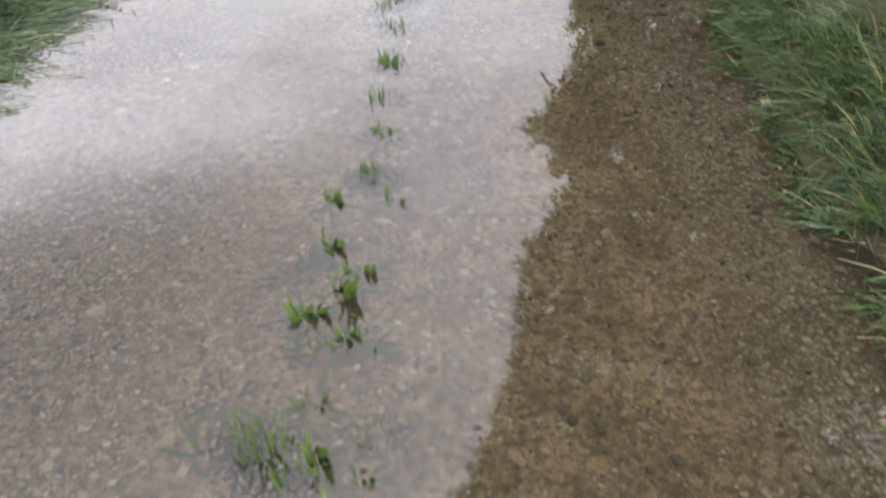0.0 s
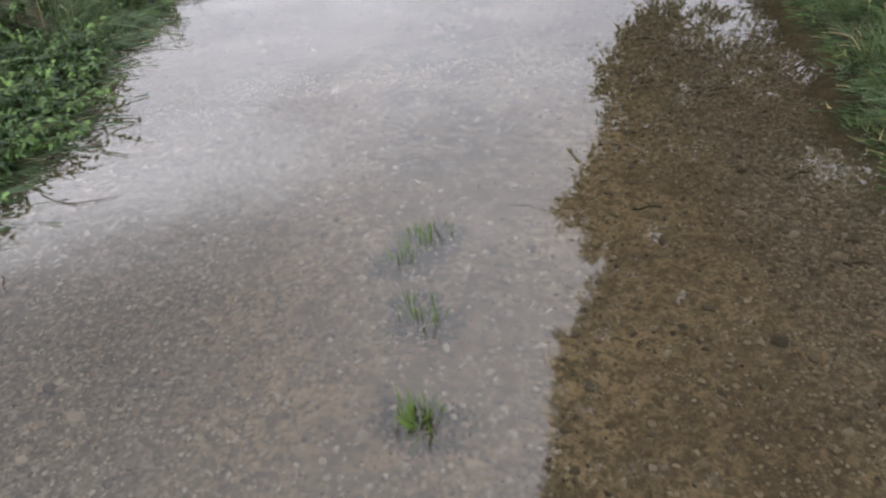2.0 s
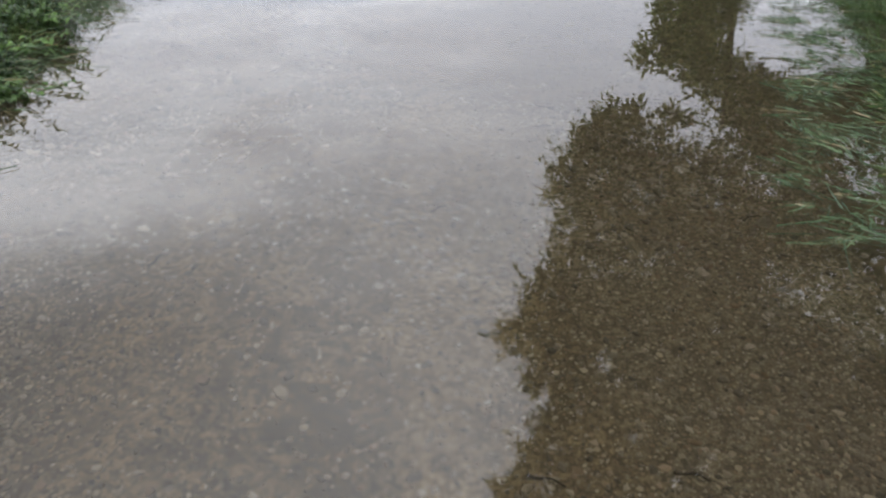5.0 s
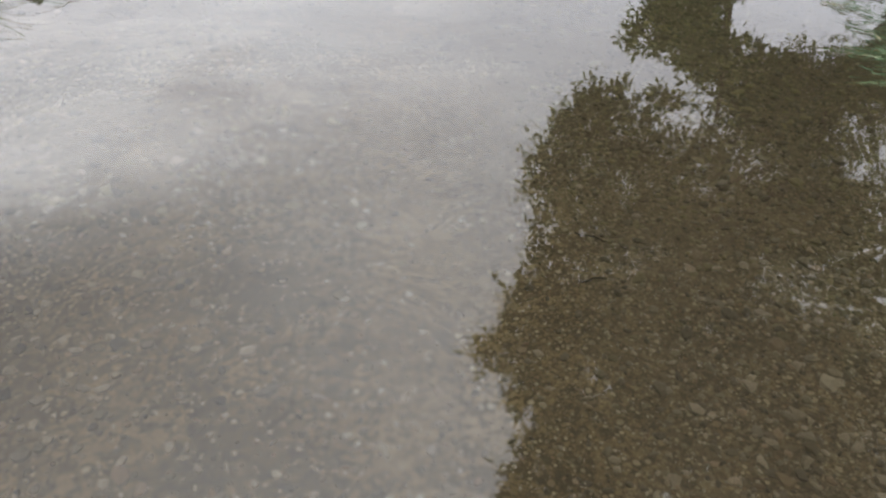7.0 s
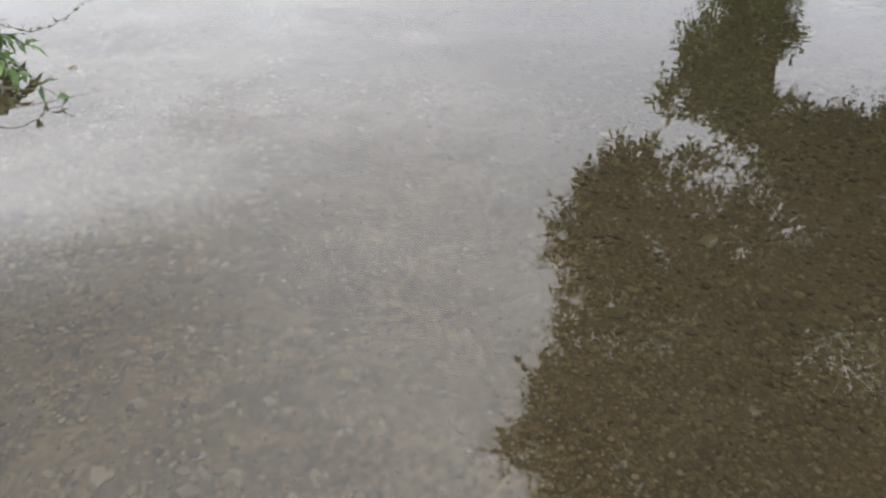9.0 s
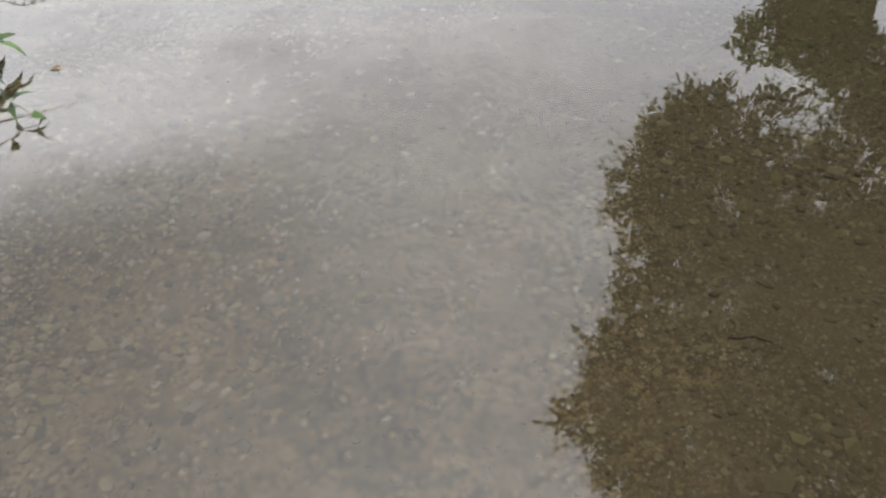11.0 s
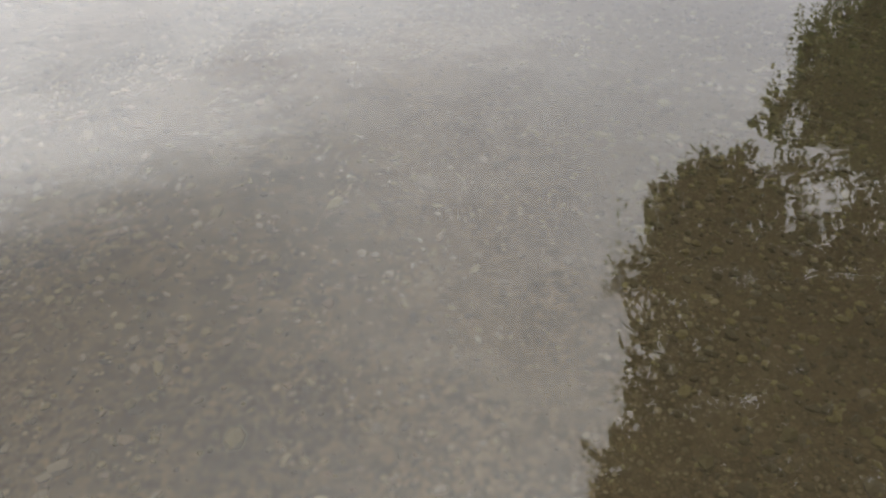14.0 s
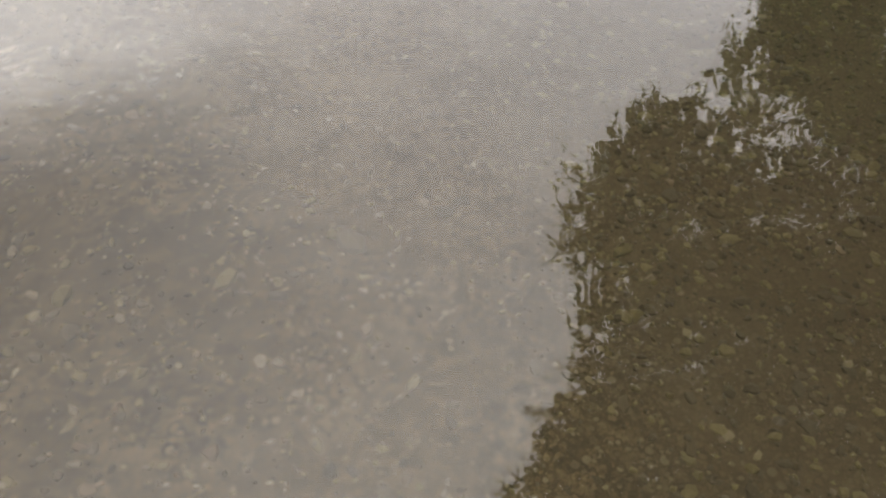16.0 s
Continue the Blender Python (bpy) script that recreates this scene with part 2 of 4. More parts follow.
def water_material():
    m, tools, out = material("shallow_water")
    nodes, links, put, math_, mix, ramp, noise_, vec, split = tools
    p = place(tools)
    x, y, z = split(p)

    def lilt(scale, seed, sx, sy, size):
        n = nodes.new("ShaderNodeTexNoise")
        put(n.inputs["Vector"], vec(math_("MULTIPLY", x, sx), math_("MULTIPLY", y, sy), seed))
        n.inputs["Scale"].default_value, n.inputs["Detail"].default_value = scale, 1.5
        a, b, _ = split(n.outputs["Color"])
        return math_("MULTIPLY", math_("SUBTRACT", a, 0.5), size), math_("MULTIPLY", math_("SUBTRACT", b, 0.5), size)

    stir = ramp(math_("ADD", y, math_("MULTIPLY", x, 0.35)), 11.5, 15.5, 0.0, 1.0)
    lap = math_("MULTIPLY", ramp(math_("SUBTRACT", x, math_("MULTIPLY", y, 0.22)), -0.05, 0.6), ramp(y, 6.5, 8.5))
    ax, ay = lilt(1.1, 0.0, 1.0, 1.2, 0.006)
    bx, by = lilt(9.0, 4.0, 0.6, 1.7, math_("ADD", math_("ADD", math_("MULTIPLY", stir, 0.036), math_("MULTIPLY", lap, 0.055)), 0.0015))
    # one long ripple runs across the lane at its far end
    lean = math_("MULTIPLY", math_("COSINE", math_("MULTIPLY", math_("SUBTRACT", math_("ADD", y, math_("MULTIPLY", x, 0.06)), 12.87), 7.85)), 0.019)
    near = math_("MULTIPLY", ramp(math_("ABSOLUTE", math_("SUBTRACT", y, 12.75)), 0.16, 0.46, 1.0, 0.0), ramp(math_("ABSOLUTE", math_("SUBTRACT", x, 1.2)), 0.35, 0.9, 1.0, 0.0))
    by = math_("ADD", by, math_("MULTIPLY", lean, near))
    turn = nodes.new("ShaderNodeVectorMath")
    turn.operation = "NORMALIZE"
    put(turn.inputs[0], vec(math_("ADD", ax, math_("MULTIPLY", bx, 0.4)), math_("ADD", ay, by), 1.0))
    normal = turn.outputs[0]
    clear = nodes.new("ShaderNodeBsdfTransparent")
    clear.inputs[0].default_value = (0.70, 0.668, 0.583, 1)
    gloss = nodes.new("ShaderNodeBsdfGlossy")
    gloss.inputs["Roughness"].default_value = 0.0
    gloss.inputs["Color"].default_value = (1, 1, 1, 1)
    put(gloss.inputs["Normal"], normal)
    fres = nodes.new("ShaderNodeFresnel")
    fres.inputs["IOR"].default_value = 1.62
    put(fres.inputs["Normal"], normal)
    # silt hangs in the deeper water further along
    silt = nodes.new("ShaderNodeBsdfDiffuse")
    cloudy = noise_(vec(x, y, 2.0), 1.1, 4.0, 0.6, 0.7)
    put(silt.inputs[0], mix(cloudy, (0.120, 0.102, 0.070, 1), (0.180, 0.156, 0.110, 1)))
    under = nodes.new("ShaderNodeMixShader")
    put(under.inputs[0], ramp(math_("ADD", y, math_("MULTIPLY", math_("SUBTRACT", cloudy, 0.5), 7.0)), 2.0, 11.0, 0.085, 0.105))
    links.new(clear.outputs[0], under.inputs[1])
    links.new(silt.outputs[0], under.inputs[2])
    clear = under
    both = nodes.new("ShaderNodeMixShader")
    links.new(fres.outputs[0], both.inputs[0])
    links.new(clear.outputs[0], both.inputs[1])
    links.new(gloss.outputs[0], both.inputs[2])
    links.new(both.outputs[0], out.inputs[0])
    return m


def leaf_material(name, dark, light, dry=None, rough=0.45, through_light=0.35, patchy=0.65):
    m, tools, out = material(name)
    nodes, links, put, math_, mix, ramp, noise_, vec, split = tools
    r = nodes.new("ShaderNodeNewGeometry").outputs["Random Per Island"]
    p = place(tools)
    c = mix(r, (*dark, 1), (*light, 1))
    c = mix(ramp(noise_(p, 1.3, 3.0), 0.35, 0.65, 0.0, 0.5), c, (*[0.5 * (a + b) * 0.8 for a, b in zip(dark, light)], 1))
    # darker and lighter plants side by side; high patchy also paints shaded gaps
    c = mix(ramp(noise_(p, 6.5, 3.0, 0.6), 0.40, 0.62, patchy, 0.0), c, (*[0.8 * a for a in dark], 1))
    if dry:
        c = mix(ramp(math_("FRACT", math_("MULTIPLY", r, 13.7)), 0.93, 0.97), c, (*dry, 1))
    b = nodes.new("ShaderNodeBsdfPrincipled")
    put(b.inputs["Base Color"], c)
    b.inputs["Roughness"].default_value = rough
    b.inputs["Specular IOR Level"].default_value = 0.35
    t = nodes.new("ShaderNodeBsdfTranslucent")
    put(t.inputs[0], c)
    both = nodes.new("ShaderNodeMixShader")
    both.inputs[0].default_value = through_light
    links.new(b.outputs[0], both.inputs[1])
    links.new(t.outputs[0], both.inputs[2])
    links.new(both.outputs[0], out.inputs[0])
    return m


def bark_material(name, a, b):
    m, tools, out = material(name)
    nodes, links, put, math_, mix, ramp, noise_, vec, split = tools
    p = place(tools)
    x, y, z = split(p)
    n = noise_(vec(math_("MULTIPLY", x, 6.0), math_("MULTIPLY", y, 6.0), z), 3.0, 5.0, 0.65, 0.4)
    c = mix(ramp(n, 0.3, 0.7), (*a, 1), (*b, 1))
    principled(tools, out, c, 0.9, bump_node(tools, n, 0.8, 0.03), 0.2)
    return m


GROUND, STONE, WATER = ground_material(), stone_material(), water_material()
GRASS = leaf_material("meadow_grass", (0.018, 0.044, 0.010), (0.135, 0.205, 0.056), (0.290, 0.240, 0.110))
LODGED = leaf_material("wet_lodged_grass", (0.040, 0.078, 0.036), (0.180, 0.250, 0.125), (0.290, 0.250, 0.145), 0.3, 0.35, 0.45)
# dark gaps and bright highlights of the weeds are put into the leaf colour
WEED = leaf_material("weed_leaf", (0.012, 0.036, 0.010), (0.195, 0.335, 0.085), None, 0.45, 0.32, 0.9)
LEAF = leaf_material("tree_leaf", (0.088, 0.134, 0.038), (0.290, 0.362, 0.112), None, 0.5, 0.5)
MATTED = leaf_material("matted_leaf", (0.022, 0.030, 0.013), (0.062, 0.078, 0.034), None, 0.6)
LANE = leaf_material("drowned_leaf", (0.050, 0.095, 0.016), (0.215, 0.310, 0.062), None, 0.45)
STEM = bark_material("green_stem", (0.072, 0.087, 0.036), (0.131, 0.145, 0.058))
BARK = bark_material("tree_bark", (0.035, 0.028, 0.020), (0.10, 0.085, 0.065))
TWIG = bark_material("wet_twig", (0.018, 0.013, 0.009), (0.05, 0.036, 0.024))
DEAD = leaf_material("fallen_leaf", (0.22, 0.13, 0.03), (0.38, 0.25, 0.06), None, 0.5)

# ---------------- mesh tools ----------------
rng = np.random.default_rng(7)


def mesh_from(name, verts, faces, mats, slots=None, smooth=False):
    """One mesh from arrays; faces are rows of 3 or 4 indices."""
    verts, faces = np.asarray(verts, np.float32), np.asarray(faces, np.int32)
    me = bpy.data.meshes.new(name)
    k = faces.shape[1]
    me.vertices.add(len(verts))
    me.vertices.foreach_set("co", verts.ravel())
    me.loops.add(faces.size)
    me.loops.foreach_set("vertex_index", faces.ravel())
    me.polygons.add(len(faces))
    me.polygons.foreach_set("loop_start", np.arange(len(faces), dtype=np.int32) * k)
    for mat in mats:
        me.materials.append(mat)
    if slots is not None:
        me.polygons.foreach_set("material_index", np.asarray(slots, np.int32))
    me.polygons.foreach_set("use_smooth", np.full(len(faces), smooth))
    me.update()
    me.validate()
    return me


def mesh_part(name, me, parent=None, label=""):
    ob = new(name, me)
    ob.parent = parent
    return tagged(ob, label)


def unit(v):
    return v / np.maximum(np.linalg.norm(v, axis=-1, keepdims=True), 1e-9)


def blades(root, way, length, droop, width, k=5):
    """Bent tapering grass blades: root (n,3), first direction (n,3), lengths, droop as a share of length."""
    n = len(root)
    s = np.linspace(0, 1, k)
    way = unit(way)
    pts = root[:, None] + way[:, None] * (length[:, None] * s)[..., None]
    flat = unit(way * [1, 1, 0] + 1e-4)
    pts = pts + flat[:, None] * (length[:, None] * droop[:, None] * 0.45 * s**2)[..., None]
    pts[..., 2] -= length[:, None] * droop[:, None] * 0.75 * s**2
    side = unit(np.cross(flat, [0, 0, 1.0]))
    side = side * np.cos(0.6) + np.array([0, 0, 1.0]) * np.sin(rng.uniform(-0.7, 0.7, n))[:, None]
    w = (width[:, None] * (1 - s**2.2 * 0.94) * 0.5)[..., None]
    verts = np.stack([pts - side[:, None] * w, pts + side[:, None] * w], 2).reshape(-1, 3)
    base = (np.arange(n) * 2 * k)[:, None] + (np.arange(k - 1) * 2)[None]
    faces = np.stack([base, base + 1, base + 3, base + 2], -1).reshape(-1, 4)
    return verts, faces


def leaves(root, way, normal, length, width, curl=0.12):
    """Folded pointed leaves with six corners each."""
    n = len(root)
    way = unit(way)
    side = unit(np.cross(way, normal))
    up = np.cross(side, way)
    L, W = length[:, None], width[:, None]
    a = root + way * L * 0.38
    b = root + way * L * 0.72 - up * L * curl * 0.5
    tip = root + way * L - up * L * curl * 1.6
    verts = np.stack([root, a + side * W * 0.5 + up * W * 0.16, a - side * W * 0.5 + up * W * 0.16, b + side * W * 0.36 + up * W * 0.1, b - side * W * 0.36 + up * W * 0.1, tip], 1).reshape(-1, 3)
    f = np.array([[0, 1, 2, 2], [1, 3, 4, 2], [3, 5, 4, 4]])
    tri = np.array([[0, 1, 2], [1, 3, 4], [1, 4, 2], [3, 5, 4]])
    return verts, (np.arange(n)[:, None, None] * 6 + tri[None]).reshape(-1, 3)


def small_leaves(root, way, normal, length, width):
    """Folded four-cornered leaves for the crowns."""
    way = unit(way)
    side = unit(np.cross(way, normal))
    up = np.cross(side, way)
    L, W = length[:, None], width[:, None]
    mid = root + way * L * 0.45 + up * W * 0.18
    verts = np.stack([root, mid + side * W * 0.5, root + way * L, mid - side * W * 0.5], 1).reshape(-1, 3)
    tri = np.array([[0, 1, 2], [0, 2, 3]])
    return verts, (np.arange(len(root))[:, None, None] * 4 + tri[None]).reshape(-1, 3)


def joined(sets):
    verts, faces, at = [], [], 0
    for v, f in sets:
        verts.append(v)
        faces.append(f + at)
        at += len(v)
    return np.concatenate(verts), np.concatenate(faces)


def tubes(lines, sides=6):
    """Tapered round limbs: each line is a list of (point, radius)."""
    sets = []
    for line in lines:
        p = np.array([q for q, _ in line], float)
        r = np.array([q for _, q in line], float)
        t = unit(np.gradient(p, axis=0))
        ref = np.where(np.abs(t[:, 2:3]) > 0.9, [[1.0, 0, 0]], [[0, 0, 1.0]])
        a = unit(np.cross(t, ref))
        b = np.cross(t, a)
        ang = np.arange(sides) / sides * 2 * np.pi
        ring = p[:, None] + r[:, None, None] * (a[:, None] * np.cos(ang)[None, :, None] + b[:, None] * np.sin(ang)[None, :, None])
        k = len(p)
        i, j = np.meshgrid(np.arange(k - 1), np.arange(sides), indexing="ij")
        j2 = (j + 1) % sides
        f = np.stack([i * sides + j, i * sides + j2, (i + 1) * sides + j2, (i + 1) * sides + j], -1).reshape(-1, 4)
        sets.append((ring.reshape(-1, 3), f))
    return joined(sets)


# ---------------- the lane, its banks and the water ----------------
RIGHT = ([-40, 0, 2, 3.4, 4.7, 6.3, 7.5, 9, 10, 12, 16, 30, 60], [1.1, 1.2, 1.3, 1.38, 1.58, 1.95, 2.45, 3.1, 3.5, 4.1, 4.8, 5.0, 5.0])
LEFT = ([-40, 0, 4, 8, 10, 11.5, 13, 16, 30, 60], [-2.5, -2.45, -2.4, -2.15, -2.1, -2.3, -2.9, -3.1, -3.0, -3.0])


def right_edge(y):
    return np.interp(y, *RIGHT) + 0.035 * np.sin(4.7 * y + 0.6) + 0.025 * np.sin(11.3 * y)


def left_edge(y):
    return np.interp(y, *LEFT) + 0.04 * np.sin(4.1 * y) + 0.025 * np.sin(9.7 * y + 1)


def step(a):
    a = np.clip(a, 0, 1)
    return a * a * (3 - 2 * a)


def ground_height(x, y):
    x, y = np.asarray(x, float), np.asarray(y, float)
    beyond = np.maximum(x - right_edge(y), left_edge(y) - x)
    bed = -0.055 + 0.022 * np.exp(-(((x + 0.25) / 0.35) ** 2)) - 0.018 * np.exp(-(((x - 0.5) / 0.3) ** 2)) - 0.018 * np.exp(-(((x + 1.0) / 0.3) ** 2))
    bed = bed + 0.008 * np.sin(2.1 * x + 1.3 * y) * np.sin(1.7 * y - 0.9 * x)
    bank = 0.05 * step((beyond + 0.4) / 0.5) + 0.08 * step((beyond + 0.1) / 0.5) + 0.18 * step(beyond / 1.5) + 0.05 * np.sin(x * 1.9 + 0.4) * np.sin(y * 1.3) * step(beyond / 2)
    dry = 0.25 * step((y - 60) / 40) + 0.25 * step((-y - 12) / 20)
    return bed + bank + dry


def build_ground():
    def axis(lo, hi, d, far):
        near = np.arange(lo, hi + d / 2, d)
        out, s = [], d
        v = hi
        while v < far:
            s *= 1.22
            v += s
            out.append(v)
        low, s, v = [], d, lo
        while v > -far:
            s *= 1.22
            v -= s
            low.append(v)
        return np.concatenate([low[::-1], near, out])

    xs, ys = axis(-3.5, 4.5, 0.06, 1500), axis(-1, 18, 0.07, 1500)
    gx, gy = np.meshgrid(xs, ys)
    gz = ground_height(gx, gy) + 0.006 * (rng.random(gx.shape) - 0.5)
    nx, ny = len(xs), len(ys)
    i, j = np.meshgrid(np.arange(ny - 1), np.arange(nx - 1), indexing="ij")
    a = i * nx + j
    faces = np.stack([a, a + 1, a + nx + 1, a + nx], -1).reshape(-1, 4)
    me = mesh_from("ground", np.stack([gx, gy, gz], -1).reshape(-1, 3), faces, [GROUND], None, True)
    right, left = gx - right_edge(gy), left_edge(gy) - gx
    litter_shade = np.maximum(right + np.interp(gy, [0, 4, 6, 9], [0.10, 0.16, 0.32, 0.45]), left + 0.18)
    for name, values in (("shore", np.maximum(right, left)), ("litter_shade", litter_shade)):
        me.attributes.new(name, "FLOAT", "POINT").data.foreach_set("value", values.astype(np.float32).ravel())
    return tagged(new("ground", me), "flooded gravel lane between grassy banks under clear shallow water", "ground", kind="structure")


ground = build_ground()
xs = np.concatenate([[-60, -8], np.arange(-4, 6.01, 0.5), [10, 60]])
ys = np.concatenate([[-60, -20], np.arange(-4, 30.01, 1.0), [45, 70]])
gx, gy = np.meshgrid(xs, ys)
i, j = np.meshgrid(np.arange(len(ys) - 1), np.arange(len(xs) - 1), indexing="ij")
a = i * len(xs) + j
water = tagged(new("water", mesh_from("water", np.stack([gx, gy, 0 * gx], -1).reshape(-1, 3), np.stack([a, a + 1, a + len(xs) + 1, a + len(xs)], -1).reshape(-1, 4), [WATER], None, True)),
               "still shallow flood water mirroring clouds and trees", "water", kind="structure")


# ---------------- grass on the banks ----------------
def grass_patch(name, label, side, y0, y1, count, near, depth, length, lean, mat, width=0.006, k=5, per_tuft=34, droop=(0.25, 0.9)):
    tufts = max(1, count // per_tuft)
    ty, to = rng.uniform(y0, y1, tufts), near + depth * rng.random(tufts) ** 1.15
    tw, th = rng.normal(0, 0.75, tufts), rng.uniform(0.7, 1.25, tufts)
    tuft = rng.integers(0, tufts, count)
    y = ty[tuft] + rng.normal(0, 0.05, count)
    off = to[tuft] + rng.normal(0, 0.05, count)
    x = right_edge(y) + off if side > 0 else left_edge(y) - off
    z = ground_height(x, y) - 0.01
    ang = np.arctan2(lean[1], lean[0]) + tw[tuft] + rng.normal(0, 0.4, count)
    tilt = np.abs(rng.normal(lean[2], 0.25, count))
    way = np.stack([np.cos(ang) * np.sin(tilt), np.sin(ang) * np.sin(tilt), np.cos(tilt)], -1)
    ln = rng.uniform(*length, count) * th[tuft]
    v, f = blades(np.stack([x, y, z], -1), way, ln, rng.uniform(*droop, count), rng.uniform(0.6, 1.3, count) * width, k)
    v[:, 2] = np.maximum(v[:, 2], 0.003 + 0.010 * rng.random(len(v)))
    return tagged(new(name, mesh_from(name, v, f, [mat])), label, "grass", kind="stuff")


grass_patch("bank_grass", "long green meadow grass in tufts on the bank beside the water", 1, -0.5, 13, 27000, 0.12, 1.6, (0.12, 0.30), (-0.7, 0.12, 0.45), GRASS, 0.0065, 4)
grass_patch("lodged_grass", "pale wet grass lying flat over the water's edge", 1, -0.5, 13.5, 13000, 0.10, 0.45, (0.10, 0.20), (-0.95, 0.05, 0.95), LODGED, 0.006)
grass_patch("bank_grass", "green grass in tufts on the weedy bank beside the water", -1, 1.0, 15, 15000, 0.0, 1.4, (0.14, 0.34), (0.7, 0.4, 0.4), GRASS, 0.006, 4)
grass_patch("lodged_grass", "wet grass blades lying flat on the water by the weeds", -1, 1.0, 5.6, 2600, -0.25, 0.6, (0.12, 0.34), (0.8, 0.4, 1.25), LODGED, 0.006, 5, 9)
grass_patch("lodged_grass", "wet grass blades lying flat on the water under the weeds", -1, 5.4, 15, 1500, -0.06, 0.5, (0.10, 0.24), (0.8, 0.4, 1.2), LODGED, 0.006, 5, 16)
grass_patch("flooded_grass", "thin bent grass stalks standing out of the flood water", 1, 7.2, 12.5, 2600, -0.55, 1.2, (0.08, 0.24), (-0.5, 0.5, 0.8), LODGED, 0.006, 5, 7, (0.2, 1.0))
grass_patch("short_grass", "short green grass and moss down to the waterline", 1, -0.3, 12.5, 9000, -0.04, 0.36, (0.04, 0.12), (-0.7, 0.1, 0.5), GRASS, 0.006, 3, 22)
grass_patch("arching_grass", "pale grass blades arching out of the weeds over the water", -1, 4.5, 13.5, 1300, -0.05, 0.7, (0.25, 0.5), (0.9, 0.2, 0.6), LODGED, 0.007, 6, 10, (0.5, 1.1))
grass_patch("far_grass", "distant meadow grass further along the lane", 1, 12, 40, 3500, 0.4, 8, (0.4, 0.8), (-0.4, 0.1, 0.3), GRASS, 0.016, 4)
grass_patch("far_grass", "distant meadow grass beyond the weeds", -1, 14, 40, 3500, 0.2, 8, (0.4, 0.8), (0.4, 0.1, 0.3), GRASS, 0.016, 4)
grass_patch("meadow_grass", "tall meadow grass behind the bank", 1, -2, 14, 6000, 1.4, 5, (0.4, 0.7), (-0.5, 0.2, 0.3), GRASS, 0.009, 4)
grass_patch("meadow_grass", "tall meadow grass behind the weeds", -1, -1, 16, 6000, 1.0, 5, (0.4, 0.75), (0.5, 0.1, 0.3), GRASS, 0.009, 4)


# ---------------- trees ----------------
def foliage(lobes, per_area, leaf_len, hang=0.45, inner=0.5):
    """Leafy shoots over and inside a set of lobes: each (centre, radii)."""
    sets = []
    for c, r, *dense in lobes:
        c, r = np.array(c, float), np.array(r, float)
        area = 4 * np.pi * ((r[0] * r[1]) ** 1.6 / 3 + (r[0] * r[2]) ** 1.6 / 3 + (r[1] * r[2]) ** 1.6 / 3) ** (1 / 1.6)
        shoots = int(area * per_area * (4.2 if r[0] < 0.7 else 3.4) * (dense[0] if dense else 1.0))
        clumps = max(6, int(area / 1.6))
        e = unit(rng.normal(size=(clumps, 3)))
        heart = c + e * r * rng.uniform(0.62, 1.0, clumps)[:, None]
        size = rng.uniform(0.35, 0.75, clumps) * np.cbrt(r.prod()) * 0.36
        which = rng.integers(0, clumps, shoots)
        d = unit(rng.normal(size=(shoots, 3)))
        root = heart[which] + d * (size[which] * rng.random(shoots) ** 0.5)[:, None]
        deep = rng.random(shoots) < inner
        root[deep] = c + d[deep] * r * rng.uniform(0.2, 0.85, deep.sum())[:, None]
        out = unit((root - c) / r)
        way = unit(out * [0.7, 0.7, 0.4] + d * 0.5 + rng.normal(0, 0.55, (shoots, 3)) + [0, 0, -hang])
        n = 12
        ln = np.where(rng.random(shoots) < 0.03, rng.uniform(0.5, 0.85, shoots), rng.uniform(0.17, 0.44, shoots))
        s = np.linspace(0.1, 1, n)
        pts = root[:, None] + way[:, None] * (ln[:, None] * s)[..., None]
        pts[..., 2] -= 0.25 * ln[:, None] * s**2
        pts = pts.reshape(-1, 3) + rng.normal(0, 0.02, (shoots * n, 3))
        w = np.repeat(way, n, 0) * 0.5 + rng.normal(0, 0.55, (shoots * n, 3)) + [0, 0, -0.35]
        L = leaf_len * rng.uniform(0.65, 1.25, shoots * n) * np.repeat(np.where(deep, 1.8, 1.0), n)
        sets.append(small_leaves(pts, w, rng.normal(0, 1, (shoots * n, 3)) + [0, 0, 1.0], L, L * rng.uniform(0.24, 0.40, shoots * n)))
    return joined(sets)


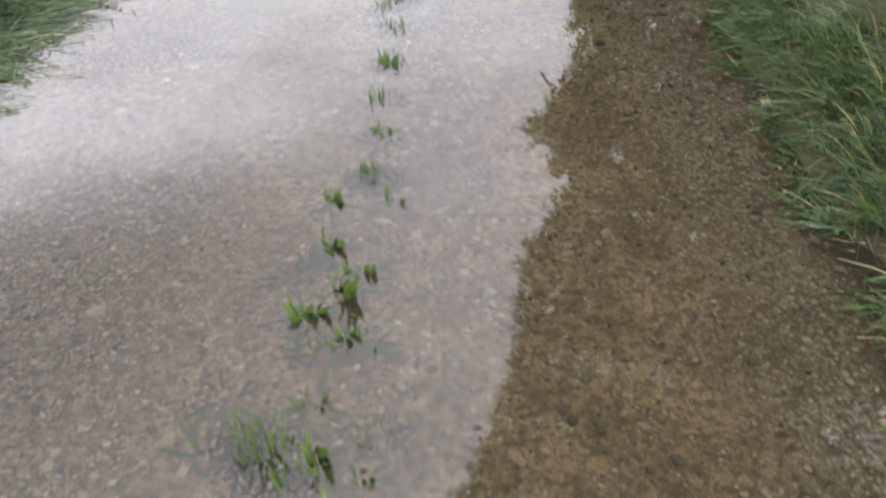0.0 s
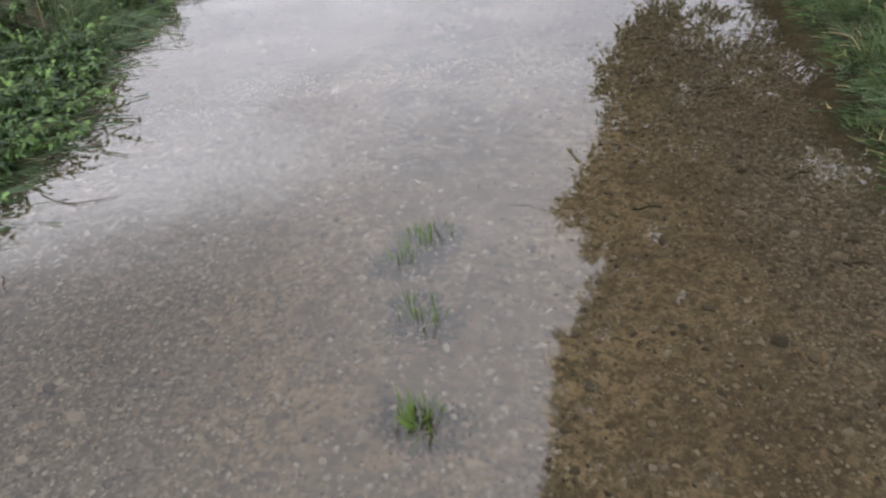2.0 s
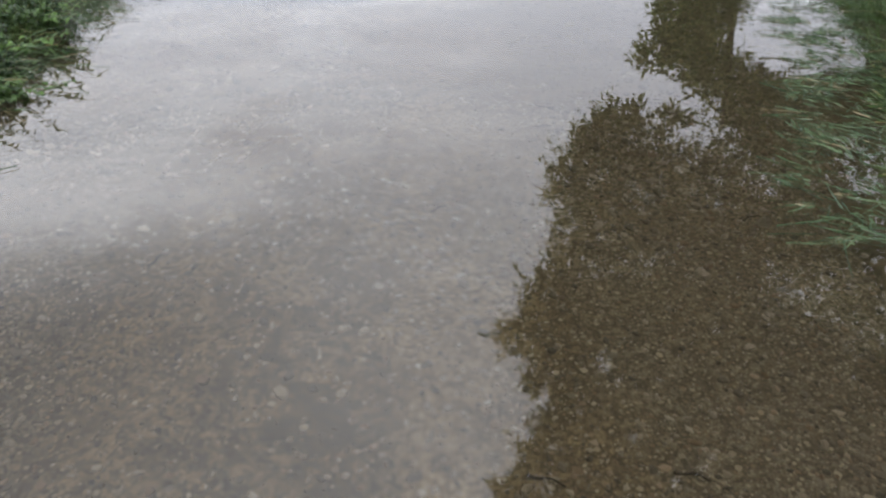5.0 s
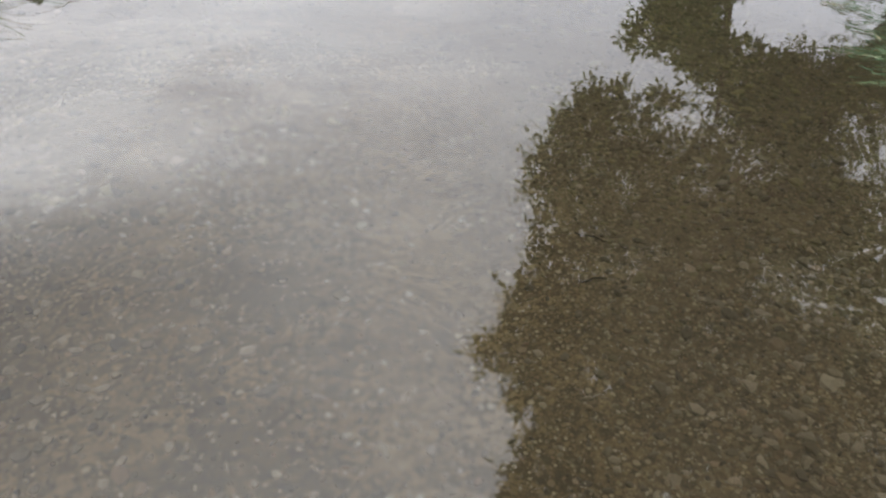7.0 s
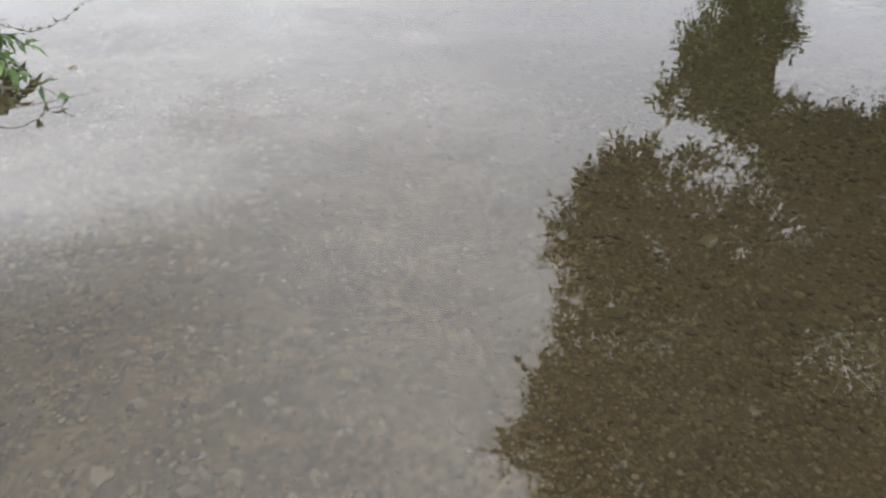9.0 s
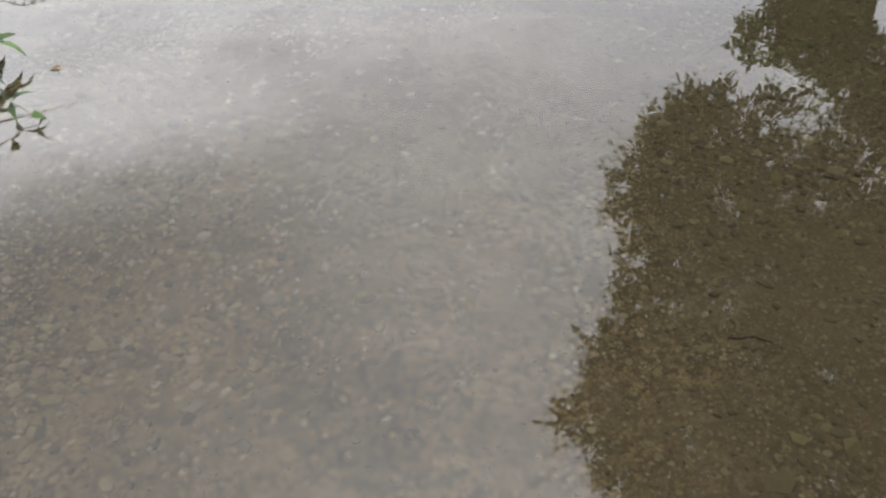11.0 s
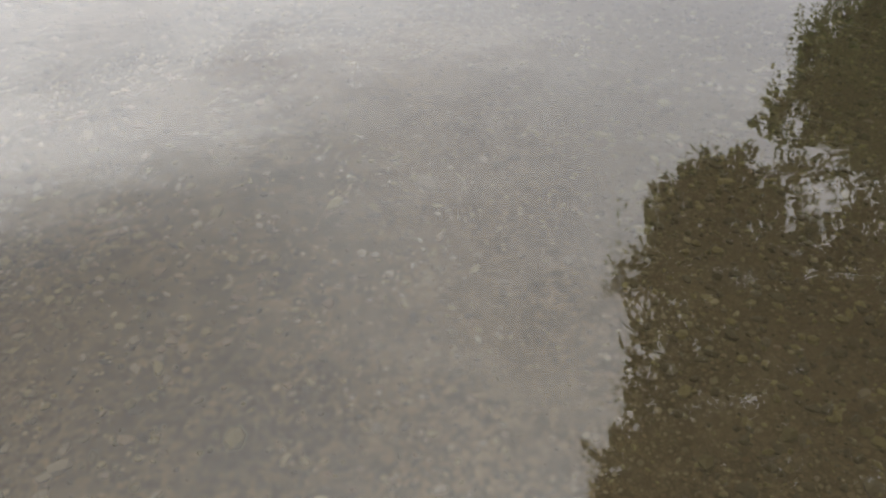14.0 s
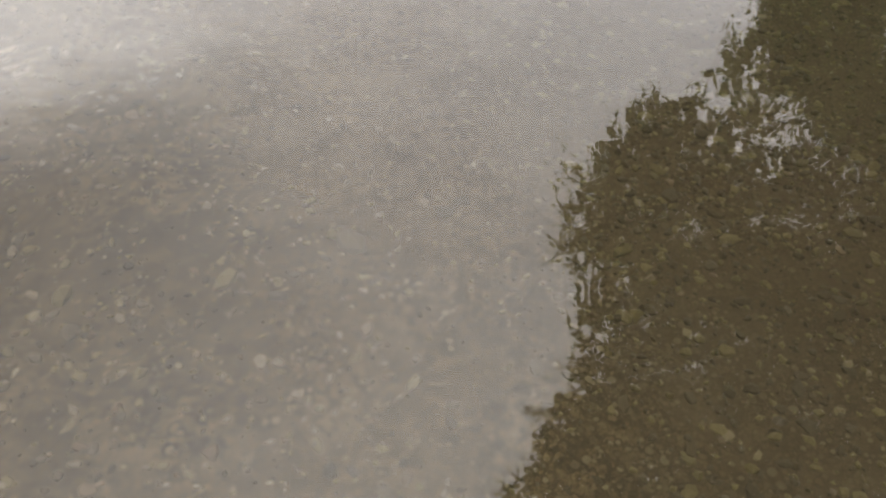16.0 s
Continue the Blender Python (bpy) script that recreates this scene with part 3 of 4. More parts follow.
def tree(name, label, base, lobes, per_area, leaf_len, girth, hang=0.45):
    top = tagged(new(name), label, "tree" if name != "bush" else "bush")
    top.location = base
    b = np.array(base, float)
    lines = []
    mean = np.mean([c for c, *_ in lobes], 0)
    height = max(c[2] for c, *_ in lobes)
    crown_at = b + (mean - b) * [0.5, 0.5, 0] + [0, 0, height * 0.8]
    spine = [b + (crown_at - b) * s + [0.25 * math.sin(3 * s + b[1]), 0.2 * math.sin(4 * s), 0] * np.array([s, s, 0]) for s in np.linspace(0, 1, 9)]
    lines.append([(p - b, girth * (1.15 - 0.95 * s) + 0.02) for p, s in zip(spine, np.linspace(0, 1, 9))])
    for c, r, *_ in lobes:
        c = np.array(c, float)
        k = int(np.clip(round((c[2] - b[2]) / height * 7.5), 1, 8))
        start = spine[k] - b
        end = c - b + rng.normal(0, 0.3, 3) * np.array(r)
        bow = np.array([*rng.normal(0, 0.35, 2), rng.uniform(0.3, 1.0)])
        lines.append([(start + (end - start) * s + bow * math.sin(math.pi * s) + 0.09 * rng.normal(size=3) * math.sin(math.pi * s), max(0.006, girth * 0.09 * (1 - s) ** 1.4)) for s in np.linspace(0, 1, 12)])
    mesh_part("trunk", mesh_from("trunk", *tubes(lines[:1], 9), [BARK], None, True), top, "dark bark trunk")
    for line in lines[1:]:
        mesh_part("limb", mesh_from("limb", *tubes([line], 6), [BARK], None, True), top)
    v, f = foliage(lobes, per_area, leaf_len, hang)
    tagged(mesh_part("crown", mesh_from("crown", v - b, f, [LEAF]), top, "dense crown of small olive green leaves"), kind="stuff")
    return top


def ball(x, y, z, r, dense=1.0):
    return (x, y, z), (r, r, 0.9 * r), dense


# the underside of the crowns slopes up from far along the lane to high over the near bank
tree("tree", "tall broadleaf tree with branches hanging over the flooded lane", (10.8, 19.6, 0.2),
     [ball(4.95, 20.4, 5.1, 0.36), ball(4.2, 20.15, 5.65, 0.36), ball(3.65, 19.7, 6.2, 0.28), ball(3.55, 19.2, 6.5, 0.3), ball(3.75, 18.5, 6.8, 0.36), ball(3.55, 17.7, 7.15, 0.38), ball(3.0, 17.0, 7.45, 0.38), ball(2.7, 16.3, 7.6, 0.36), ball(2.3, 15.9, 7.75, 0.32), ball(2.85, 15.3, 8.2, 0.36),
      ball(4.6, 20.3, 5.6, 0.45), ball(4.3, 19.4, 6.3, 0.45), ball(4.25, 19.8, 5.9, 0.4), ball(3.0, 15.6, 8.1, 0.4), ball(3.0, 16.1, 7.9, 0.42), ball(3.4, 16.7, 7.75, 0.42), ball(3.7, 17.2, 7.6, 0.42), ball(3.5, 15.2, 8.6, 0.5), ball(5.2, 20.3, 5.9, 0.45, 0.8), ball(5.9, 20.3, 6.0, 0.5, 0.7), ball(5.5, 20.3, 5.1, 0.4, 0.6), ball(6.2, 20.3, 5.3, 0.45, 0.4), ball(6.8, 20.3, 6.3, 0.5, 0.7), ball(7.7, 20.3, 6.2, 0.55, 0.7), ball(7.2, 20.3, 5.5, 0.4, 0.35), ball(6.5, 18.9, 7.2, 0.7), ball(6.4, 19.7, 7.4, 0.7), ball(7.4, 19.2, 7.6, 0.8), ball(4.3, 18.4, 7.3, 0.5), ball(5.4, 20.2, 6.5, 0.55), ball(4.75, 19.4, 6.9, 0.62), ball(5.6, 18.9, 7.6, 0.95), ball(4.5, 17.3, 7.9, 0.7), ball(3.5, 16.2, 8.3, 0.6), ball(5.7, 17.4, 8.5, 1.1), ball(4.8, 16.1, 9.1, 0.95), ball(4.1, 16.9, 8.2, 0.6), ball(7.6, 15.2, 10.0, 1.2), ball(8.6, 15.4, 9.4, 1.2),
      ball(7.2, 18.0, 8.4, 1.35), ball(6.5, 16.3, 9.6, 1.3), ball(8.8, 17.0, 9.6, 1.7), ball(6.1, 20.4, 6.7, 0.5, 0.55), ball(7.0, 20.4, 7.3, 0.6, 0.6), ball(8.2, 20.3, 7.3, 0.8, 0.7), ball(9.4, 19.4, 7.6, 1.4), ball(9.3, 18.6, 6.7, 0.8), ball(8.2, 18.5, 7.0, 0.7)],
     10.0, 0.108, 0.20)
tree("tree", "tall broadleaf tree leaning out over the grassy bank", (8.0, 12.0, 0.3),
     [ball(3.3, 14.95, 8.8, 0.40), ball(2.6, 14.2, 9.35, 0.40), ball(2.1, 13.4, 10.2, 0.42), ball(1.95, 12.5, 11.2, 0.45), ball(1.65, 11.8, 12.4, 0.5), ball(1.3, 11.0, 13.6, 0.6), ball(0.6, 10.2, 14.8, 0.7),
      ball(2.95, 14.6, 9.05, 0.36), ball(4.2, 14.7, 8.9, 0.5), ball(5.2, 14.9, 9.0, 0.6), ball(8.5, 13.9, 9.9, 0.9), ball(9.6, 13.6, 9.9, 0.9), ball(9.8, 12.2, 11.2, 1.1), ball(9.8, 15.2, 8.9, 0.9), ball(8.8, 11.9, 12.4, 1.1), ball(3.5, 14.0, 9.5, 0.6), ball(3.5, 13.3, 10.1, 0.6), ball(3.4, 12.4, 11.3, 0.6), ball(2.45, 11.5, 12.8, 0.55), ball(2.2, 10.8, 13.8, 0.6), ball(4.6, 13.6, 10.6, 0.8), ball(2.3, 13.8, 9.8, 0.4), ball(2.0, 12.95, 10.7, 0.4), ball(1.8, 12.1, 11.8, 0.45), ball(1.45, 11.4, 13.0, 0.5), ball(0.95, 10.6, 14.2, 0.6), ball(2.7, 13.6, 10.3, 0.55), ball(2.6, 12.7, 11.5, 0.6), ball(7.2, 14.4, 9.9, 1.2), ball(6.2, 12.4, 12.2, 1.2), ball(7.8, 12.6, 12.0, 1.4), ball(5.8, 11.0, 13.9, 1.3), ball(3.6, 11.3, 13.4, 0.9), ball(4.0, 14.5, 9.8, 0.75), ball(5.4, 14.6, 10.4, 1.15), ball(3.3, 13.2, 10.9, 0.8), ball(4.6, 12.9, 11.6, 1.2), ball(6.6, 13.8, 11.4, 1.5), ball(3.0, 12.0, 12.6, 0.9), ball(4.5, 11.6, 13.3, 1.3),
      ball(2.8, 10.6, 14.4, 1.1), ball(4.8, 10.0, 15.0, 1.6), ball(6.8, 11.4, 13.4, 1.8), ball(8.2, 9.6, 14.5, 2.3), ball(2.0, 9.2, 16.2, 1.3), ball(0.6, 8.8, 16.8, 1.0), ball(9.4, 13.4, 12.0, 2.2)],
     8.0, 0.120, 0.28)
tree("tree", "tall broadleaf tree standing back from the bank", (10.5, 6.5, 0.3),
     [((9.5, 7.5, 11.0), (4.0, 4.2, 4.5)), ((11.0, 5.0, 7.0), (3.5, 3.5, 3.0))], 3.5, 0.13, 0.34)
tree("tree", "tall broadleaf tree at the back of the row", (13.5, 20.0, 0.3),
     [((13.0, 19.5, 9.5), (3.6, 4.0, 5.0)), ((13.5, 15.0, 7.0), (3.0, 3.5, 3.5))], 3.5, 0.13, 0.34)
tree("bush", "leafy bush leaning over the water under the trees", (5.9, 18.7, 0.2),
     [ball(4.95, 18.55, 2.95, 0.34), ball(5.15, 18.5, 2.2, 0.42), ball(5.55, 18.6, 1.35, 0.6), ball(5.6, 18.7, 2.7, 0.6), ball(6.1, 18.8, 3.35, 0.6), ball(6.9, 18.9, 3.9, 0.55), ball(7.6, 19.0, 4.0, 0.55), ball(8.4, 19.1, 4.1, 0.6), ball(9.3, 19.2, 4.2, 0.7), ball(10.3, 19.4, 4.5, 0.9), ball(7.8, 19.0, 4.9, 0.75), ball(8.8, 19.2, 5.4, 0.9),
      ball(5.9, 18.8, 2.0, 0.5)], 13.0, 0.100, 0.08, 0.1)


# ---------------- weeds on the left bank ----------------
def weed(name, label, seed, stems, height, leaf_len, broad, spread, arch):
    """A clump of leafy stems about its base; leaves pair up along each stem."""
    g = np.random.default_rng(seed)
    top = tagged(new(name), label, "weed")
    lines, roots, ways, normals, sizes = [], [], [], [], []
    for q in range(stems):
        a = g.uniform(0, 2 * math.pi)
        out = np.array([math.cos(a), math.sin(a), 0]) * g.uniform(0.1, 1) * spread
        h = height * g.uniform(0.6, 1.1)
        ts = np.linspace(0, 1, 9)
        pts = [out * (0.25 + t + arch * t * t) + [0, 0, h * t * (1 - 0.35 * arch * t)] + g.normal(0, 0.006, 3) for t in ts]
        lines.append([(p, 0.0045 * (1 - 0.75 * t)) for p, t in zip(pts, ts)])
        for t in np.linspace(0.15, 1, 10):
            p = np.array([np.interp(t, ts, [v[k] for v in pts]) for k in range(3)])
            turn = g.uniform(0, math.pi)
            for side in (0, math.pi):
                w = np.array([math.cos(turn + side), math.sin(turn + side), g.uniform(-0.35, 0.35)])
                roots.append(p)
                ways.append(w)
                normals.append([g.normal(0, 0.3), g.normal(0, 0.3), 1])
                sizes.append(leaf_len * g.uniform(0.6, 1.15) * (1.1 - 0.55 * t))
    for line in lines:
        mesh_part("stem", mesh_from("stem", *tubes([line[::2]], 4), [STEM], None, True), top)
    L = np.array(sizes)
    v, f = leaves(np.array(roots), np.array(ways), np.array(normals), L, L * broad, 0.22)
    tagged(mesh_part("foliage", mesh_from("foliage", v, f, [WEED]), top, "paired green leaves"), kind="stuff")
    return top


KINDS = [weed("nettle", "leafy green nettle clump on the wet bank", 11, 8, 0.62, 0.115, 0.5, 0.16, 0.3),
         weed("nettle", "leafy green nettle clump on the wet bank", 12, 7, 0.50, 0.105, 0.36, 0.20, 0.6),
         weed("willowherb", "narrow-leaved willowherb clump at the water's edge", 13, 8, 0.55, 0.125, 0.22, 0.18, 0.5),
         weed("bindweed", "low spreading weed trailing over the water", 14, 14, 0.24, 0.080, 0.42, 0.26, 0.7),
         weed("willowherb", "narrow-leaved willowherb bending over the water", 15, 6, 0.45, 0.10, 0.25, 0.26, 1.0)]
spots = []
clumps = [(rng.uniform(3.2, 13.4), rng.uniform(0.12, 0.30)) for n in range(26)]
for n in range(190):
    at, wide = clumps[int(rng.integers(0, len(clumps)))]
    y = float(np.clip(rng.normal(at, wide), 2.8, 13.6))
    off = float(np.interp(y, [4.5, 5.8, 8.0, 9.5], [0.50, 0.42, 0.22, 0.12])) + 1.3 * rng.random() ** 1.6
    spots.append((float(left_edge(y)) - off + 0.02, y, off))
for n in range(45):
    at, wide = clumps[int(rng.integers(0, 13))]
    y = float(np.clip(rng.normal(max(at, 5.0), wide), 4.4, 13.2))
    off = rng.uniform(-0.2, 0.2)
    spots.append((float(left_edge(y)) - off, y, off))
for n, (x, y, off) in enumerate(spots):
    kind = KINDS[3] if off < 0.22 else KINDS[(1, 2, 2, 3, 4, 4)[int(rng.integers(0, 6))]] if off < 0.6 else KINDS[(0, 1, 2, 4)[int(rng.integers(0, 4))]]
    if n < len(KINDS):
        kind = KINDS[n]
    m = pose(x, y, float(ground_height(x, y)), rng.normal(0, 5), rng.uniform(0, 14), rng.uniform(0, 360)) @ Matrix.Scale(float(rng.uniform(0.65, 1.05)), 4)
    if n < len(KINDS):
        kind.matrix_basis = m
    else:
        tw = copy_thing(kind, m)
        tw.scale = m.to_scale()
for k in KINDS:
    tagged(k, group="weeds on the bank")
grass_patch("flooded_grass", "pale drowned grass in loose tufts along the weedy shore", -1, 3.6, 7.0, 2500, -0.16, 0.62, (0.08, 0.22), (0.8, 0.3, 0.95), LODGED, 0.0075, 5, 12, (0.3, 1.0))
grass_patch("flooded_grass", "low green waterside leaves half under water", -1, 3.4, 9.5, 1700, -0.10, 0.5, (0.05, 0.13), (0.8, 0.3, 1.0), WEED, 0.015, 4, 9, (0.2, 0.9))


def spray(label, root, tips, leaf_len, seed, first=0.22, pairs=11):
    """Arching stems that reach out over the water and hang at the end, with leaves to the tip."""
    g = np.random.default_rng(seed)
    root = np.array(root, float)
    top = tagged(new("willowherb"), label, "weed", "weeds on the bank")
    top.location = root
    lines, roots, ways = [], [], []
    for tip in tips:
        tip = np.array(tip, float) - root
        ts = np.linspace(0, 1, 12)
        pts = [tip * t + [0, 0, 0.2 * math.sin(math.pi * min(1, t * 1.05))] + g.normal(0, 0.006, 3) for t in ts]
        lines.append([(p, 0.005 * (1 - 0.7 * t)) for p, t in zip(pts, ts)])
        for t in np.linspace(first, 1, pairs):
            p = np.array([np.interp(t, ts, [v[k] for v in pts]) for k in range(3)])
            for side in (-1, 1):
                along = unit(tip * [1, 1, 0])
                across = np.cross(along, [0, 0, 1.0]) * side
                roots.append(p)
                ways.append(along * g.uniform(0.1, 0.9) + across * g.uniform(0.2, 1) + [0, 0, g.uniform(-0.9, 0.5)])
    for line in lines:
        mesh_part("stem", mesh_from("stem", *tubes([line], 5), [STEM], None, True), top)
    L = leaf_len * g.uniform(0.6, 1.2, len(roots))
    v, f = leaves(np.array(roots), np.array(ways), g.normal(0, 0.3, (len(roots), 3)) + [0, 0, 1.0], L, L * 0.34, 0.25)
    tagged(mesh_part("foliage", mesh_from("foliage", v, f, [WEED]), top, "narrow green leaves in pairs"), kind="stuff")


spray("arching willowherb dipping its last leaves to the flood water", (-2.3, 12.1, 0.02), [(-1.50, 11.76, 0.03)], 0.11, 5, 0.78, 3)
spray("bushy broad-leaved weed spreading low at the water's edge", (-2.25, 12.2, -0.02), [(-1.80, 12.05, 0.06), (-1.84, 12.3, 0.10), (-1.95, 11.9, 0.05), (-1.88, 12.15, 0.03), (-1.98, 12.4, 0.09), (-2.05, 12.05, 0.12), (-1.95, 12.2, 0.08), (-2.1, 11.9, 0.07)], 0.12, 15)
spray("bare-tipped willowherb dipping into the flood water", (-2.9, 13.9, 0.15), [(-1.9, 13.7, 0.03)], 0.05, 8)


def reed(root, way, length):
    top = tagged(new("reed"), "long flat grass blades bent down over the water", "reed")
    top.location = root
    for k in range(4):
        w = unit(np.array([way]) + rng.normal(0, 0.09, (1, 3)) * [1, 1, 0.3])
        v, f = blades(np.zeros((1, 3)), w, np.array([length * (1 - 0.16 * k)]), np.array([0.12]), np.array([0.012]), 8)
        mesh_part("blade", mesh_from("blade", v, f, [LODGED]), top)


reed((-2.3, 11.75, 0.10), (1.0, 0.18, 0.03), 0.95)


# ---------------- plants in the middle of the lane ----------------
def lane_plantain(x, y, tall, upright, seed):
    """A few broad leaves stand out of the water; the rest spread over the bed below it."""
    g = np.random.default_rng(seed)
    z = float(ground_height(x, y))
    top = tagged(new("plantain"), "small green plantain standing half under water in the lane", "weed", "plants along the lane's middle")
    top.location = (x, y, z)
    upright = 2 * upright
    for q in range(upright + 12):
        stands = q < upright
        a = g.uniform(0, 2 * math.pi)
        tilt = g.uniform(0.05, 0.5) if stands else g.uniform(1.0, 1.4)
        length = (1.25 * tall * g.uniform(0.5, 1.1) - z) if stands else g.uniform(0.05, 0.10)
        way = np.array([[math.cos(a) * math.sin(tilt), math.sin(a) * math.sin(tilt), math.cos(tilt)]])
        root = np.array([[math.cos(a), math.sin(a), 0.0]]) * g.uniform(0.004, 0.03 if stands else 0.05)
        v, f = leaves(root, way, np.array([[math.cos(a + 1.5), math.sin(a + 1.5), 0.4]]) if stands else np.array([[0.0, 0, 1]]), np.array([length]), np.array([length * g.uniform(0.16, 0.28)]), 0.16)
        mesh_part("leaf", mesh_from("leaf", v, f, [LANE]), top)


def drowned_leaves(top, g, count, reach, high):
    """The matted lower leaves of a plant, all under water."""
    a, d = g.uniform(0, 2 * np.pi, count), reach * np.sqrt(g.random(count)) * g.uniform(0.6, 1.0, count)
    root = np.stack([np.cos(a) * d, np.sin(a) * d * 0.75, np.full(count, 0.002)], -1)
    way = np.stack([np.cos(a) + g.normal(0, 0.7, count), np.sin(a) + g.normal(0, 0.7, count), g.uniform(0.1, 0.9, count)], -1)
    length = g.uniform(0.5, 1.0, count) * high
    v, f = leaves(root, unit(way), g.normal(0, 0.3, (count, 3)) + [0, 0, 1.0], length, length * 0.34, 0.2)
    tagged(mesh_part("drowned_leaves", mesh_from("drowned_leaves", v, f, [MATTED]), top, "dull green leaves matted under water"), kind="stuff")


def lane_grass(x, y, tall, count, seed):
    """A thin tuft of short upright blades."""
    g = np.random.default_rng(seed)
    z = float(ground_height(x, y))
    top = tagged(new("grass_tuft"), "thin tuft of grass standing out of the water in the lane", "grass", "plants along the lane's middle")
    top.location = (x, y, z)
    for q in range(2 * count):
        a, tilt = g.uniform(0, 2 * math.pi), g.uniform(0.03, 0.55)
        way = np.array([[math.cos(a) * math.sin(tilt), math.sin(a) * math.sin(tilt), math.cos(tilt)]])
        root = np.array([[g.normal(0, 0.030), g.normal(0, 0.024), 0.0]])
        v, f = blades(root, way, np.array([1.45 * tall * g.uniform(0.45, 1.1) - z]), np.array([g.uniform(0, 0.4)]), np.array([g.uniform(0.006, 0.012)]), 5)
        mesh_part("blade", mesh_from("blade", v, f, [LANE]), top)
    drowned_leaves(top, g, 45 * count, 0.075 + 0.007 * count, max(0.018, 0.7 * abs(z)))


for n, (x, y, tall, upright) in enumerate([(-0.42, 2.23, 0.05, 3), (-0.21, 2.22, 0.045, 3), (-0.39, 1.95, 0.06, 4), (-0.28, 1.82, 0.04, 4), (-0.35, 1.71, 0.085, 5), (-0.43, 1.63, 0.055, 5), (-0.31, 1.53, 0.04, 4), (-0.38, 1.50, 0.02, 2),
                                           (-0.24, 1.51, 0.04, 1), (-0.37, 1.30, 0.035, 3), (-0.34, 1.12, 0.07, 5), (-0.23, 1.06, 0.035, 3), (-0.63, 1.17, 0.02, 2), (-0.63, 1.35, 0.0, 0), (-0.27, 3.35, 0.05, 5), (-0.28, 2.71, 0.04, 3),
                                           (-0.30, 0.86, 0.06, 4), (-0.44, 0.72, 0.07, 5), (-0.52, 1.84, 0.0, 0), (-0.47, 1.88, 0.005, 1)]):
    lane_plantain(x, y, tall, upright, 40 + n)
for n, (x, y, tall, count) in enumerate([(-0.46, 1.14, 0.10, 13), (-0.27, 2.39, 0.05, 9), (-0.31, 2.42, 0.04, 6), (-0.28, 2.72, 0.05, 6), (-0.28, 3.03, 0.05, 8), (-0.25, 3.36, 0.06, 9), (-0.30, 3.40, 0.05, 7), (-0.26, 3.77, 0.05, 9),
                                         (-0.29, 3.86, 0.04, 6), (-0.27, 4.19, 0.06, 11), (-0.34, 4.10, 0.05, 8), (-0.22, 4.26, 0.05, 6), (-0.50, 1.20, 0.05, 7), (-0.40, 1.05, 0.05, 6), (-0.20, 1.20, 0.03, 4)]):
    lane_grass(x, y, tall, count, 140 + n)


# ---------------- twigs and leaves on the bed ----------------
def twig(x, y, length, turn, bow, thick=0.004, lift=0.0, label="dark curved twig lying on the lane bed"):
    z = float(ground_height(x, y)) + thick + lift if lift < 1 else 0.004
    pts = []
    for s in np.linspace(-0.5, 0.5, 9):
        p = np.array([s * length, bow * (0.25 - s * s) * length + 0.004 * math.sin(9 * s + x), 0.002 * math.sin(7 * s)])
        pts.append((p, thick * (1.0 - 0.55 * abs(s + 0.2))))
    ob = tagged(new("twig", mesh_from("twig", *tubes([pts], 6), [TWIG], None, True)), label, "twig", "twigs")
    ob.matrix_basis = pose(x, y, z, 0, 0, turn)
    return ob


for q in [(0.57, 4.41, 0.11, 5, 0.25), (0.10, 4.45, 0.10, -20, 0.15), (-0.48, 4.87, 0.08, -10, 0.1), (-0.40, 5.38, 0.11, -60, 0.1), (1.13, 5.39, 0.10, 10, 0.2), (-0.41, 5.39, 0.16, -50, 0.6),
          (-0.40, 5.61, 0.07, 20, 0.5), (0.94, 6.11, 0.10, -15, 0.3), (0.54, 6.12, 0.11, -20, 0.2), (1.65, 7.5, 0.12, 30, 0.3), (1.17, 3.99, 0.10, -10, 0.2), (1.19, 4.56, 0.12, 25, 0.3),
          (0.95, 8.73, 0.12, -30, 0.2), (0.90, 8.48, 0.10, 10, 0.3), (0.30, 7.6, 0.09, 40, 0.3), (-0.8, 7.2, 0.10, 70, 0.2), (0.8, 2.9, 0.08, 15, 0.2), (1.0, 10.4, 0.12, -10, 0.3)]:
    twig(*q)
twig(-1.68, 4.63, 0.34, -8, -0.7, 0.0022, 2, "thin bent stalk floating on the water")
twig(-1.80, 3.92, 0.16, -65, 0.1, 0.002, 2, "thin straight stalk floating on the water")
twig(-1.72, 4.05, 0.13, -60, 0.1, 0.002, 2, "thin straight stalk floating on the water")


def fallen_leaf(x, y, turn, size):
    v, f = leaves(np.array([[0.0, 0, 0]]), np.array([[1.0, 0, 0.05]]), np.array([[0.0, 0, 1]]), np.array([size]), np.array([size * 0.4]), 0.12)
    ob = tagged(new("fallen_leaf", mesh_from("fallen_leaf", v, f, [DEAD])), "yellow fallen leaf lying on the lane bed", "leaf", "fallen leaves")
    ob.matrix_basis = pose(x, y, 0.004 if x < -1 else float(ground_height(x, y)) + 0.012, 0, 0, turn)


for q in [(-1.55, 12.24, 200, 0.07), (0.82, 1.21, -10, 0.05), (1.0, 4.9, 50, 0.03), (0.6, 9.6, 20, 0.035)]:
    fallen_leaf(*q)


# ---------------- gravel and pebbles ----------------
def ico_sphere():
    bm = bmesh.new()
    bmesh.ops.create_icosphere(bm, subdivisions=1, radius=1.0)
    v = np.array([q.co[:] for q in bm.verts])
    f = np.array([[q.index for q in t.verts] for t in bm.faces])
    bm.free()
    return v, f


BALL_V, BALL_F = ico_sphere()


